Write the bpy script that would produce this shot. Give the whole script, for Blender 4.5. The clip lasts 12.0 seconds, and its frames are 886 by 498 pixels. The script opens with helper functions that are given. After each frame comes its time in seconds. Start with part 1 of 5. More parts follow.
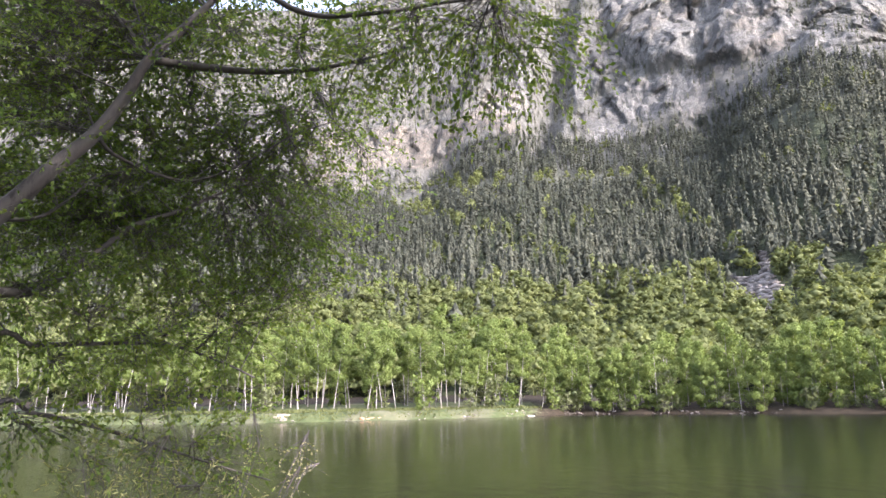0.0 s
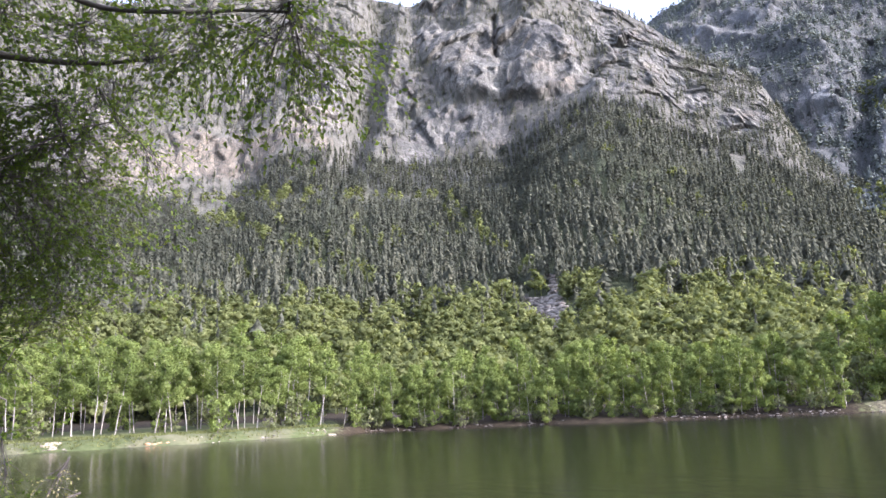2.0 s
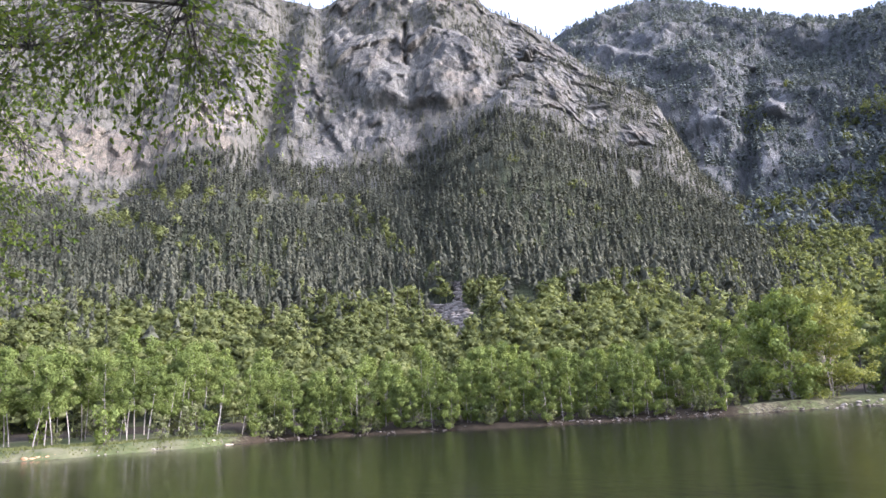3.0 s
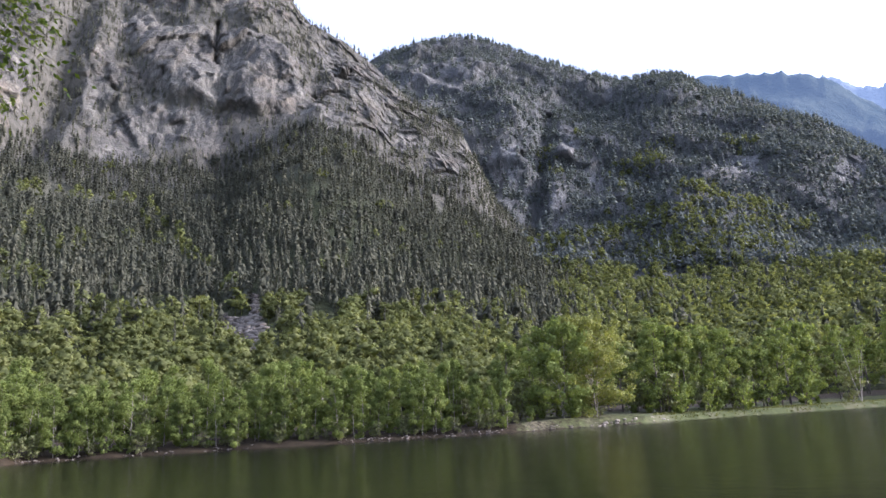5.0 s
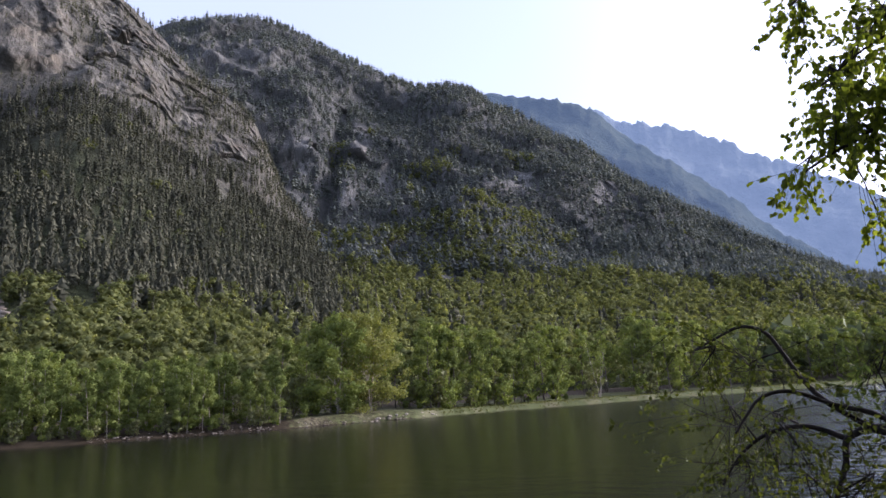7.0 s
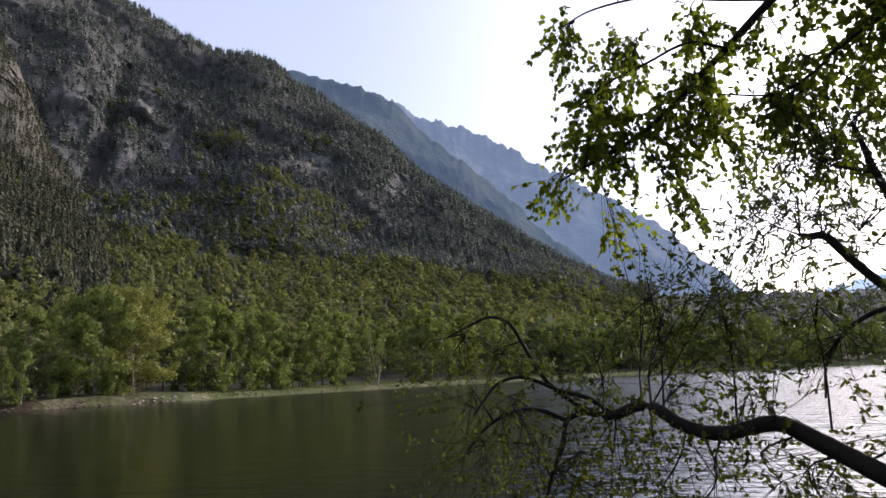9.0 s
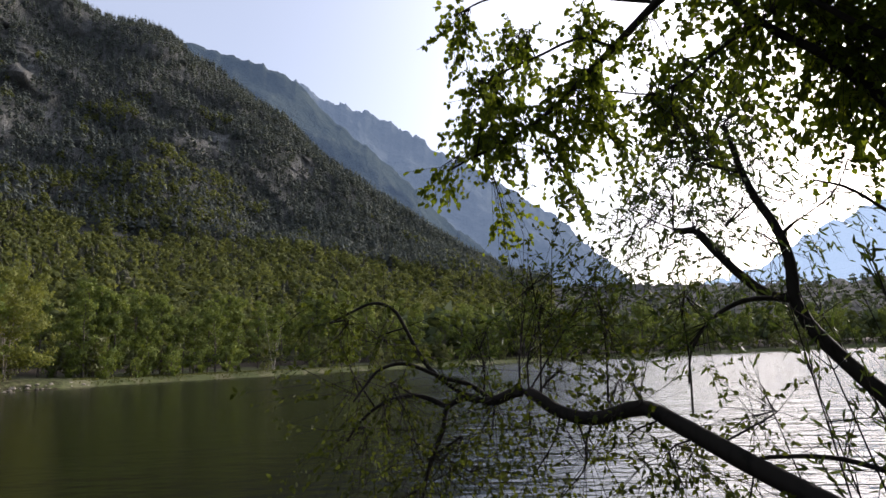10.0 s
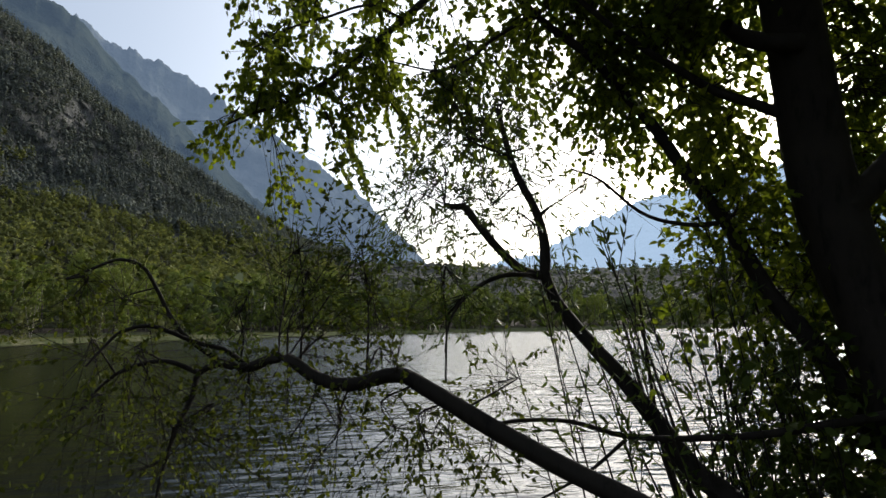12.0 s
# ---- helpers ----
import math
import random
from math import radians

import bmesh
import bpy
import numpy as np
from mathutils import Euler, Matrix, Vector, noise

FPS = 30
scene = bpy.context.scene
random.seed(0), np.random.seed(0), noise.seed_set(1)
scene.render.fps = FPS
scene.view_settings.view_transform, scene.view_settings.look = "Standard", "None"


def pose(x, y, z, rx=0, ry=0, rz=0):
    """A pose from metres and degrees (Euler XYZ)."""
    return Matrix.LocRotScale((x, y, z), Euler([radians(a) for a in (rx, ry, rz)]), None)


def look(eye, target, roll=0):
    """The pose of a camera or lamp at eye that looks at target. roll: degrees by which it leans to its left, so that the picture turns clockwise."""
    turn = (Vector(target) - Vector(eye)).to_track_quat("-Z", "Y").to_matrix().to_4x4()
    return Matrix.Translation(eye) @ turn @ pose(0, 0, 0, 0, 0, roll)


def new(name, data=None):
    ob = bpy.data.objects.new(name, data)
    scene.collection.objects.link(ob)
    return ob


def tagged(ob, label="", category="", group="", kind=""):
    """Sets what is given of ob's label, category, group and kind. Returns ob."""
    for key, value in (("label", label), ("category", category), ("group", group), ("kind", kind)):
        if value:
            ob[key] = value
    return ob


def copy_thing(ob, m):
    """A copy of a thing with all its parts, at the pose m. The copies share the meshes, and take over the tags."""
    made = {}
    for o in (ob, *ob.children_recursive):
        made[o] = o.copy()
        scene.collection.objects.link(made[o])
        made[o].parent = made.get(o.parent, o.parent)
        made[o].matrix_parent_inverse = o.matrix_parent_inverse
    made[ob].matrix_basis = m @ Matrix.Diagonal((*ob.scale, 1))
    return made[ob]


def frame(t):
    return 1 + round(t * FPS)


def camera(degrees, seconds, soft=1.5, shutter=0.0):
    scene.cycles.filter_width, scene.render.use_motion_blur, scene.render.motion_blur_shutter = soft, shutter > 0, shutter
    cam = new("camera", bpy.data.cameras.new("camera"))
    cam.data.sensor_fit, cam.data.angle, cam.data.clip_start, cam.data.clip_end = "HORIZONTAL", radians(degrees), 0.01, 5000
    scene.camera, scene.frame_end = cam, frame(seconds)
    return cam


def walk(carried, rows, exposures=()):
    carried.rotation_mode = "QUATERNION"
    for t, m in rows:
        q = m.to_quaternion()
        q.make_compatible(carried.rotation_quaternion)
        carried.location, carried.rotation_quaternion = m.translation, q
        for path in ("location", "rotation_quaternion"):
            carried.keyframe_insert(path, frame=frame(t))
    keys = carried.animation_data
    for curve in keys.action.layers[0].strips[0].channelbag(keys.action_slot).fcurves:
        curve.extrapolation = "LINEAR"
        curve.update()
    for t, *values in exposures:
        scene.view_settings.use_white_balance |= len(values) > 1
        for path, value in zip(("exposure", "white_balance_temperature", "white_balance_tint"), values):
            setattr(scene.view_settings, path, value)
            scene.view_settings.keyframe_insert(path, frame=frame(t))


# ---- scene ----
cam = camera(65.5, 12.0)
PATH = [
    (0.0, pose(0.048, 0.037, 2.219, 102.46, 0.92, 0.00)),
    (0.5, pose(0.063, 0.027, 2.204, 102.27, 1.65, -3.33)),
    (1.0, pose(0.085, 0.020, 2.210, 102.97, 1.79, -7.43)),
    (1.5, pose(0.096, 0.008, 2.207, 103.32, 2.24, -12.01)),
    (2.0, pose(0.118, -0.004, 2.205, 103.41, 2.55, -15.92)),
    (2.5, pose(0.127, -0.021, 2.199, 103.44, 2.69, -19.59)),
    (3.0, pose(0.146, 0.001, 2.211, 103.54, 3.33, -23.74)),
    (3.5, pose(0.146, -0.014, 2.206, 103.70, 3.55, -28.86)),
    (5.5, pose(0.314, -0.010, 2.175, 103.63, 3.37, -44.40)),
    (6.0, pose(0.349, -0.032, 2.179, 103.03, 3.53, -49.01)),
    (6.5, pose(0.383, -0.054, 2.184, 102.76, 3.61, -53.49)),
    (7.0, pose(0.401, -0.063, 2.190, 102.56, 3.56, -58.53)),
    (9.0, pose(0.440, -0.153, 2.168, 100.47, 2.30, -76.41)),
    (9.5, pose(0.448, -0.184, 2.165, 100.03, 2.23, -80.19)),
    (10.0, pose(0.487, -0.216, 2.165, 99.06, 2.14, -84.71)),
    (10.5, pose(0.502, -0.252, 2.167, 98.16, 2.08, -89.31)),
    (11.0, pose(0.518, -0.286, 2.150, 97.63, 1.35, -93.33)),
    (11.5, pose(0.533, -0.310, 2.138, 97.20, 0.40, -97.54)),
    (12.0, pose(0.537, -0.342, 2.131, 96.50, 0.75, -101.75)),
]
EXPOSURES = [(0.0, 2.2, 5600, 25), (2.5, 1.94, 5420, 26), (5.5, 1.2, 5480, 26), (7.0, 0.82, 5680, 27), (9.5, 0.32, 6120, 21), (12.0, -0.06, 6250, 9)]
walk(cam, PATH, EXPOSURES)

# ---- light: low sun ahead of the downstream view, thin bright sky ----
SUN_AZ, SUN_EL = 133.5, 19.5
sky_world = bpy.data.worlds.new("sky")
scene.world = sky_world
sky_world.use_nodes = True
nt = sky_world.node_tree
sky = nt.nodes.new("ShaderNodeTexSky")
sky.sky_type = 'NISHITA'
sky.sun_disc = False
sky.sun_elevation = radians(SUN_EL)
sky.sun_rotation = radians(SUN_AZ)
sky.altitude = 900
sky.air_density, sky.dust_density, sky.ozone_density = 1.0, 5.0, 1.0
# thin bright high cloud over the clear sky
veil = nt.nodes.new("ShaderNodeMix")
veil.data_type, veil.blend_type = 'RGBA', 'ADD'
veil.inputs[0].default_value = 1.0
veil.inputs[7].default_value = (2.6, 2.68, 2.78, 1.0)
nt.links.new(sky.outputs[0], veil.inputs[6])
# thin cloud scatters the sunlight forward: the veil brightens smoothly towards the sun
ray = nt.nodes.new("ShaderNodeTexCoord")
toward = nt.nodes.new("ShaderNodeVectorMath")
toward.operation = 'DOT_PRODUCT'
nt.links.new(ray.outputs["Generated"], toward.inputs[0])
toward.inputs[1].default_value = (math.sin(radians(SUN_AZ)) * math.cos(radians(SUN_EL)), math.cos(radians(SUN_AZ)) * math.cos(radians(SUN_EL)), math.sin(radians(SUN_EL)))
front = nt.nodes.new("ShaderNodeMath")
front.operation = 'MAXIMUM'
nt.links.new(toward.outputs["Value"], front.inputs[0])
peak = nt.nodes.new("ShaderNodeMath")
peak.operation = 'POWER'
nt.links.new(front.outputs[0], peak.inputs[0])
peak.inputs[1].default_value = 7.0
halo = nt.nodes.new("ShaderNodeMix")
halo.data_type, halo.blend_type = 'RGBA', 'ADD'
nt.links.new(peak.outputs[0], halo.inputs[0])
nt.links.new(veil.outputs[2], halo.inputs[6])
halo.inputs[7].default_value = (19.0, 18.5, 17.5, 1.0)
nt.links.new(halo.outputs[2], nt.nodes["Background"].inputs[0])
nt.nodes["Background"].inputs[1].default_value = 0.12
sun_dir = Vector((math.sin(radians(SUN_AZ)) * math.cos(radians(SUN_EL)),
                  math.cos(radians(SUN_AZ)) * math.cos(radians(SUN_EL)), math.sin(radians(SUN_EL))))
sun_data = bpy.data.lights.new("sun", 'SUN')
sun_data.energy, sun_data.angle, sun_data.color = 3.4, radians(0.6), (1.0, 0.92, 0.80)
sun = new("sun", sun_data)
sun.matrix_world = look(sun_dir * 300, (0, 0, 0))

# ---- materials ----
def mat_nodes(name):
    m = bpy.data.materials.new(name)
    m.use_nodes = True
    t = m.node_tree
    return m, t, t.nodes["Principled BSDF"], t.nodes["Material Output"]


def coords(t):
    return t.nodes.new("ShaderNodeTexCoord").outputs["Object"]


def noise_tex(t, src, scale, detail=4.0, rough=0.55, stretch=None):
    n = t.nodes.new("ShaderNodeTexNoise")
    n.inputs["Scale"].default_value = scale
    n.inputs["Detail"].default_value = detail
    n.inputs["Roughness"].default_value = rough
    if stretch:
        mp = t.nodes.new("ShaderNodeMapping")
        mp.inputs["Scale"].default_value = stretch
        t.links.new(src, mp.inputs["Vector"])
        src = mp.outputs[0]
    t.links.new(src, n.inputs["Vector"])
    return n.outputs["Fac"]


def ramp(t, fac, stops):
    r = t.nodes.new("ShaderNodeValToRGB")
    els = r.color_ramp.elements
    while len(els) < len(stops):
        els.new(0.5)
    for e, (p, c) in zip(els, stops):
        e.position = p
        e.color = (*c, 1.0)
    t.links.new(fac, r.inputs[0])
    return r.outputs[0]


def mix(t, fac, a, b, mode='MIX'):
    n = t.nodes.new("ShaderNodeMix")
    n.data_type = 'RGBA'
    n.blend_type = mode
    for sock, v in ((n.inputs[0], fac), (n.inputs[6], a), (n.inputs[7], b)):
        if isinstance(v, (int, float)):
            sock.default_value = v
        elif isinstance(v, tuple):
            sock.default_value = (*v, 1.0)
        else:
            t.links.new(v, sock)
    return n.outputs[2]


def arith(t, op, a, b):
    n = t.nodes.new("ShaderNodeMath")
    n.operation = op
    for sock, v in zip(n.inputs, (a, b)):
        if isinstance(v, (int, float)):
            sock.default_value = v
        else:
            t.links.new(v, sock)
    return n.outputs[0]


def bump(t, bsdf, height, strength, dist):
    b = t.nodes.new("ShaderNodeBump")
    b.inputs["Strength"].default_value = strength
    b.inputs["Distance"].default_value = dist
    t.links.new(height, b.inputs["Height"])
    t.links.new(b.outputs[0], bsdf.inputs["Normal"])
    return b.outputs[0]


def leaf_mat(name, dark, mid, light, clump=0.15, through_light=0.35, rough=0.5, tone=0.0):
    """Foliage: colour changes from plant to plant and from leaf to leaf; light shines through."""
    m, t, p, out = mat_nodes(name)
    src = coords(t)
    big = noise_tex(t, src, clump, 3.0)
    geo = t.nodes.new("ShaderNodeNewGeometry").outputs["Random Per Island"]
    obj = t.nodes.new("ShaderNodeObjectInfo").outputs["Random"]
    f = arith(t, 'ADD', arith(t, 'MULTIPLY', big, 0.9 - tone * 0.4), arith(t, 'MULTIPLY', geo, 0.35 - tone * 0.3))
    if tone:
        at = t.nodes.new("ShaderNodeAttribute")
        at.attribute_name = "tone"
        f = arith(t, 'ADD', f, arith(t, 'MULTIPLY', at.outputs["Fac"], tone))
    f = arith(t, 'ADD', f, arith(t, 'MULTIPLY', obj, 0.25))
    f = arith(t, 'SUBTRACT', f, 0.28)
    c = ramp(t, f, [(0.1, dark), (0.45, mid), (0.85, light)])
    t.links.new(c, p.inputs["Base Color"])
    p.inputs["Roughness"].default_value = rough
    p.inputs["Specular IOR Level"].default_value = 0.1
    tr = t.nodes.new("ShaderNodeBsdfTranslucent")
    warm = mix(t, 1.0, c, (1.25, 1.2, 0.55), 'MULTIPLY')
    t.links.new(warm, tr.inputs[0])
    mx = t.nodes.new("ShaderNodeMixShader")
    mx.inputs[0].default_value = through_light
    t.links.new(p.outputs[0], mx.inputs[1])
    t.links.new(tr.outputs[0], mx.inputs[2])
    t.links.new(mx.outputs[0], out.inputs[0])
    return m


def slope_mat(name, soil, soil2, rock_a, rock_b, tan):
    """Mountain side: bare rock where the 'rock' mask says so, undergrowth and litter elsewhere."""
    m, t, p, out = mat_nodes(name)
    src = coords(t)
    at = t.nodes.new("ShaderNodeAttribute")
    at.attribute_name = "rock"
    brk = noise_tex(t, src, 0.035, 10.0, 0.72, (1.0, 1.0, 0.6))
    k = arith(t, 'ADD', at.outputs["Fac"], arith(t, 'MULTIPLY', arith(t, 'SUBTRACT', brk, 0.5), 1.6))
    k = ramp(t, k, [(0.48, (0, 0, 0)), (0.62, (1, 1, 1))])
    big = noise_tex(t, src, 0.014, 6.0, 0.65)
    fine = noise_tex(t, src, 0.55, 10.0, 0.75, (1.0, 1.0, 0.4))
    warp = t.nodes.new("ShaderNodeVectorMath")
    warp.operation = 'MULTIPLY_ADD'
    wn = t.nodes.new("ShaderNodeTexNoise")
    wn.inputs["Scale"].default_value = 0.06
    wn.inputs["Detail"].default_value = 6.0
    t.links.new(src, wn.inputs["Vector"])
    t.links.new(wn.outputs["Color"], warp.inputs[0])
    warp.inputs[1].default_value = (14, 14, 14)
    t.links.new(src, warp.inputs[2])
    edge, tint = [], []
    for sc in (0.035, 0.09, 0.26):
        mp = t.nodes.new("ShaderNodeMapping")
        mp.inputs["Scale"].default_value = (1, 1, 0.4)
        t.links.new(warp.outputs[0], mp.inputs["Vector"])
        v = t.nodes.new("ShaderNodeTexVoronoi")
        v.feature = 'DISTANCE_TO_EDGE'
        v.inputs["Scale"].default_value = sc
        t.links.new(mp.outputs[0], v.inputs["Vector"])
        edge.append(v.outputs["Distance"])
        v = t.nodes.new("ShaderNodeTexVoronoi")
        v.inputs["Scale"].default_value = sc
        t.links.new(mp.outputs[0], v.inputs["Vector"])
        sep = t.nodes.new("ShaderNodeSeparateColor")
        t.links.new(v.outputs["Color"], sep.inputs[0])
        tint.append(sep.outputs[0])
    streak = noise_tex(t, src, 0.25, 6.0, 0.65, (1.0, 1.0, 0.12))
    lum = arith(t, 'ADD', arith(t, 'MULTIPLY', fine, 0.5), arith(t, 'MULTIPLY', streak, 0.5))
    rc = ramp(t, lum, [(0.38, tuple(v * 0.6 for v in rock_a)), (0.5, rock_a), (0.68, rock_b)])
    iron = t.nodes.new("ShaderNodeAttribute")
    iron.attribute_name = "iron"
    stain = arith(t, 'ADD', big, arith(t, 'MULTIPLY', iron.outputs["Fac"], 0.22))
    rc = mix(t, ramp(t, stain, [(0.50, (0, 0, 0)), (0.66, (1, 1, 1))]), rc, mix(t, 0.6, rc, tan))
    for cell, k0, k1 in zip(tint, (0.82, 0.78, 0.85), (1.14, 1.2, 1.15)):
        rc = mix(t, 1.0, rc, ramp(t, cell, [(0.1, (k0, k0, k0)), (0.9, (k1, k1, k1 * 0.97))]), 'MULTIPLY')
    for e, wide in zip(edge, (0.05, 0.07, 0.09)):
        rc = mix(t, ramp(t, e, [(0.0, (0.75, 0.75, 0.75)), (wide * 0.6, (0, 0, 0))]), rc, (0.05, 0.05, 0.043))
    tuft = noise_tex(t, src, 0.22, 6.0, 0.7, (1.0, 1.0, 1.8))
    rc = mix(t, ramp(t, tuft, [(0.56, (0, 0, 0)), (0.61, (0.75, 0.75, 0.75))]), rc, (0.062, 0.064, 0.046))
    gc = ramp(t, noise_tex(t, src, 0.12, 6.0, 0.6), [(0.3, soil), (0.7, soil2)])
    low = t.nodes.new("ShaderNodeAttribute")
    low.attribute_name = "undergrowth"
    gc = mix(t, low.outputs["Fac"], gc, ramp(t, noise_tex(t, src, 0.3, 6.0, 0.65), [(0.3, (0.02, 0.024, 0.011)), (0.7, (0.05, 0.056, 0.026))]))
    c = mix(t, k, gc, rc)
    t.links.new(c, p.inputs["Base Color"])
    p.inputs["Roughness"].default_value = 0.95
    p.inputs["Specular IOR Level"].default_value = 0.1
    hgt = arith(t, 'ADD', arith(t, 'MULTIPLY', fine, 1.1), arith(t, 'MULTIPLY', streak, 2.4))
    for e, deep in zip(edge, (0.9, 0.6, 0.3)):
        hgt = arith(t, 'ADD', hgt, arith(t, 'MULTIPLY', arith(t, 'MINIMUM', e, 0.12), deep * 6))
    bump(t, p, hgt, 0.5, 2.2)
    return m


def far_haze_mat(name, low, high, haze_glow, strength):
    """Distant range; haze of kilometres of bright air put in as bluish emission."""
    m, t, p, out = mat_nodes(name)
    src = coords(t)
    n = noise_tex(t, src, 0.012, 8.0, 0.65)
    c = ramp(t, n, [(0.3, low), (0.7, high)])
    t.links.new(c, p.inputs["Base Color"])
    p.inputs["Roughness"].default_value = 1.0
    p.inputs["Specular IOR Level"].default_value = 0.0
    p.inputs["Emission Color"].default_value = (*haze_glow, 1.0)
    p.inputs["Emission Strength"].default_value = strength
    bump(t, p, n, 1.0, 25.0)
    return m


def bark_mat(name, a, b, c, scale, stretch, rel=0.01):
    m, t, p, out = mat_nodes(name)
    src = coords(t)
    n1 = noise_tex(t, src, scale, 6.0, 0.65, stretch)
    n2 = noise_tex(t, src, scale * 0.2, 3.0)
    col = mix(t, ramp(t, n2, [(0.4, (0, 0, 0)), (0.7, (1, 1, 1))]), ramp(t, n1, [(0.35, a), (0.5, b)]), c)
    t.links.new(col, p.inputs["Base Color"])
    p.inputs["Roughness"].default_value = 0.85
    p.inputs["Specular IOR Level"].default_value = 0.2
    bump(t, p, n1, 0.8, rel)
    return m


M_SLOPE = slope_mat("mountain_side", (0.062, 0.06, 0.047), (0.112, 0.106, 0.085), (0.114, 0.108, 0.097), (0.157, 0.149, 0.134), (0.148, 0.12, 0.088))
# bluish soil and rock: valley haze is put into the base colours
M_SLOPE2 = slope_mat("hazed_valley_side", (0.046, 0.048, 0.045), (0.082, 0.083, 0.076), (0.115, 0.117, 0.12), (0.165, 0.165, 0.166), (0.165, 0.15, 0.135))
M_PINE = leaf_mat("pine_needles", (0.038, 0.041, 0.029), (0.063, 0.066, 0.046), (0.096, 0.098, 0.067), 0.03, 0.32, 0.9, 0.4)
# blue-grey needles: haze over the second mountain is put into the colour
M_PINE2 = leaf_mat("hazed_spruce_needles", (0.045, 0.053, 0.051), (0.076, 0.088, 0.082), (0.105, 0.119, 0.105), 0.03, 0.32, 0.9, 0.35)
M_VALLEY = leaf_mat("valley_wood_leaves", (0.045, 0.058, 0.03), (0.075, 0.093, 0.042), (0.11, 0.132, 0.056), 0.03, 0.15, 0.75, 0.4)
M_WOOD = leaf_mat("spring_woodland_leaves", (0.07, 0.081, 0.031), (0.116, 0.131, 0.05), (0.165, 0.18, 0.07), 0.05, 0.48, 0.8, 0.6)
M_BIRCH = leaf_mat("birch_leaves", (0.068, 0.092, 0.024), (0.132, 0.167, 0.045), (0.205, 0.24, 0.076), 0.18, 0.42, 0.65)
M_BIRCHY = leaf_mat("yellow_birch_leaves", (0.118, 0.132, 0.036), (0.175, 0.189, 0.054), (0.245, 0.254, 0.084), 0.25, 0.4, 0.6)
M_SHRUB = leaf_mat("shrub_leaves", (0.075, 0.09, 0.036), (0.122, 0.132, 0.058), (0.18, 0.187, 0.09), 0.4, 0.35, 0.6)
M_GRASS = leaf_mat("bank_grass", (0.055, 0.065, 0.022), (0.092, 0.102, 0.036), (0.14, 0.145, 0.058), 0.4, 0.3, 0.7)
# emission stands in for air haze, stronger on each farther range
M_FAR_C = far_haze_mat("hazy_ridge", (0.025, 0.035, 0.028), (0.055, 0.065, 0.05), (0.135, 0.195, 0.31), 0.34)
M_FAR_D = far_haze_mat("hazy_far_ridge", (0.04, 0.05, 0.05), (0.09, 0.10, 0.10), (0.17, 0.232, 0.335), 0.62)
M_FAR_E = far_haze_mat("hazy_blue_mountain", (0.05, 0.06, 0.07), (0.10, 0.11, 0.12), (0.42, 0.55, 0.72), 1.0)
M_BIRCHBARK = bark_mat("birch_bark", (0.05, 0.045, 0.04), (0.33, 0.30, 0.25), (0.2, 0.168, 0.13), 6.0, (1, 1, 3.0))
M_GREYBARK = bark_mat("grey_bark", (0.03, 0.026, 0.022), (0.085, 0.073, 0.06), (0.12, 0.102, 0.085), 22.0, (1, 1, 0.3), 0.004)
M_WILLOWBARK = bark_mat("willow_bark", (0.022, 0.019, 0.015), (0.058, 0.05, 0.039), (0.078, 0.068, 0.053), 22.0, (1, 1, 0.3), 0.005)
# near black: the silhouette of stems against the light is put into the colour
M_BACKLITBARK = bark_mat("backlit_bark", (0.008, 0.007, 0.006), (0.022, 0.018, 0.015), (0.03, 0.025, 0.02), 22.0, (1, 1, 0.3), 0.006)


def ground_mat():
    m, t, p, out = mat_nodes("valley_floor")
    src = coords(t)
    at = t.nodes.new("ShaderNodeAttribute")
    at.attribute_name = "grass"
    n = noise_tex(t, src, 1.2, 8.0, 0.7)
    n2 = noise_tex(t, src, 0.15, 4.0)
    soil = ramp(t, n, [(0.3, (0.016, 0.012, 0.007)), (0.7, (0.046, 0.035, 0.021))])
    grass = ramp(t, n, [(0.3, (0.045, 0.056, 0.02)), (0.7, (0.09, 0.1, 0.04))])
    grass = mix(t, ramp(t, n2, [(0.5, (0, 0, 0)), (0.7, (1, 1, 1))]), grass, (0.13, 0.12, 0.072))
    k = arith(t, 'ADD', at.outputs["Fac"], arith(t, 'MULTIPLY', arith(t, 'SUBTRACT', n, 0.5), 0.8))
    t.links.new(mix(t, ramp(t, k, [(0.4, (0, 0, 0)), (0.6, (1, 1, 1))]), soil, grass), p.inputs["Base Color"])
    p.inputs["Roughness"].default_value = 0.95
    p.inputs["Specular IOR Level"].default_value = 0.1
    bump(t, p, n, 0.8, 0.15)
    return m


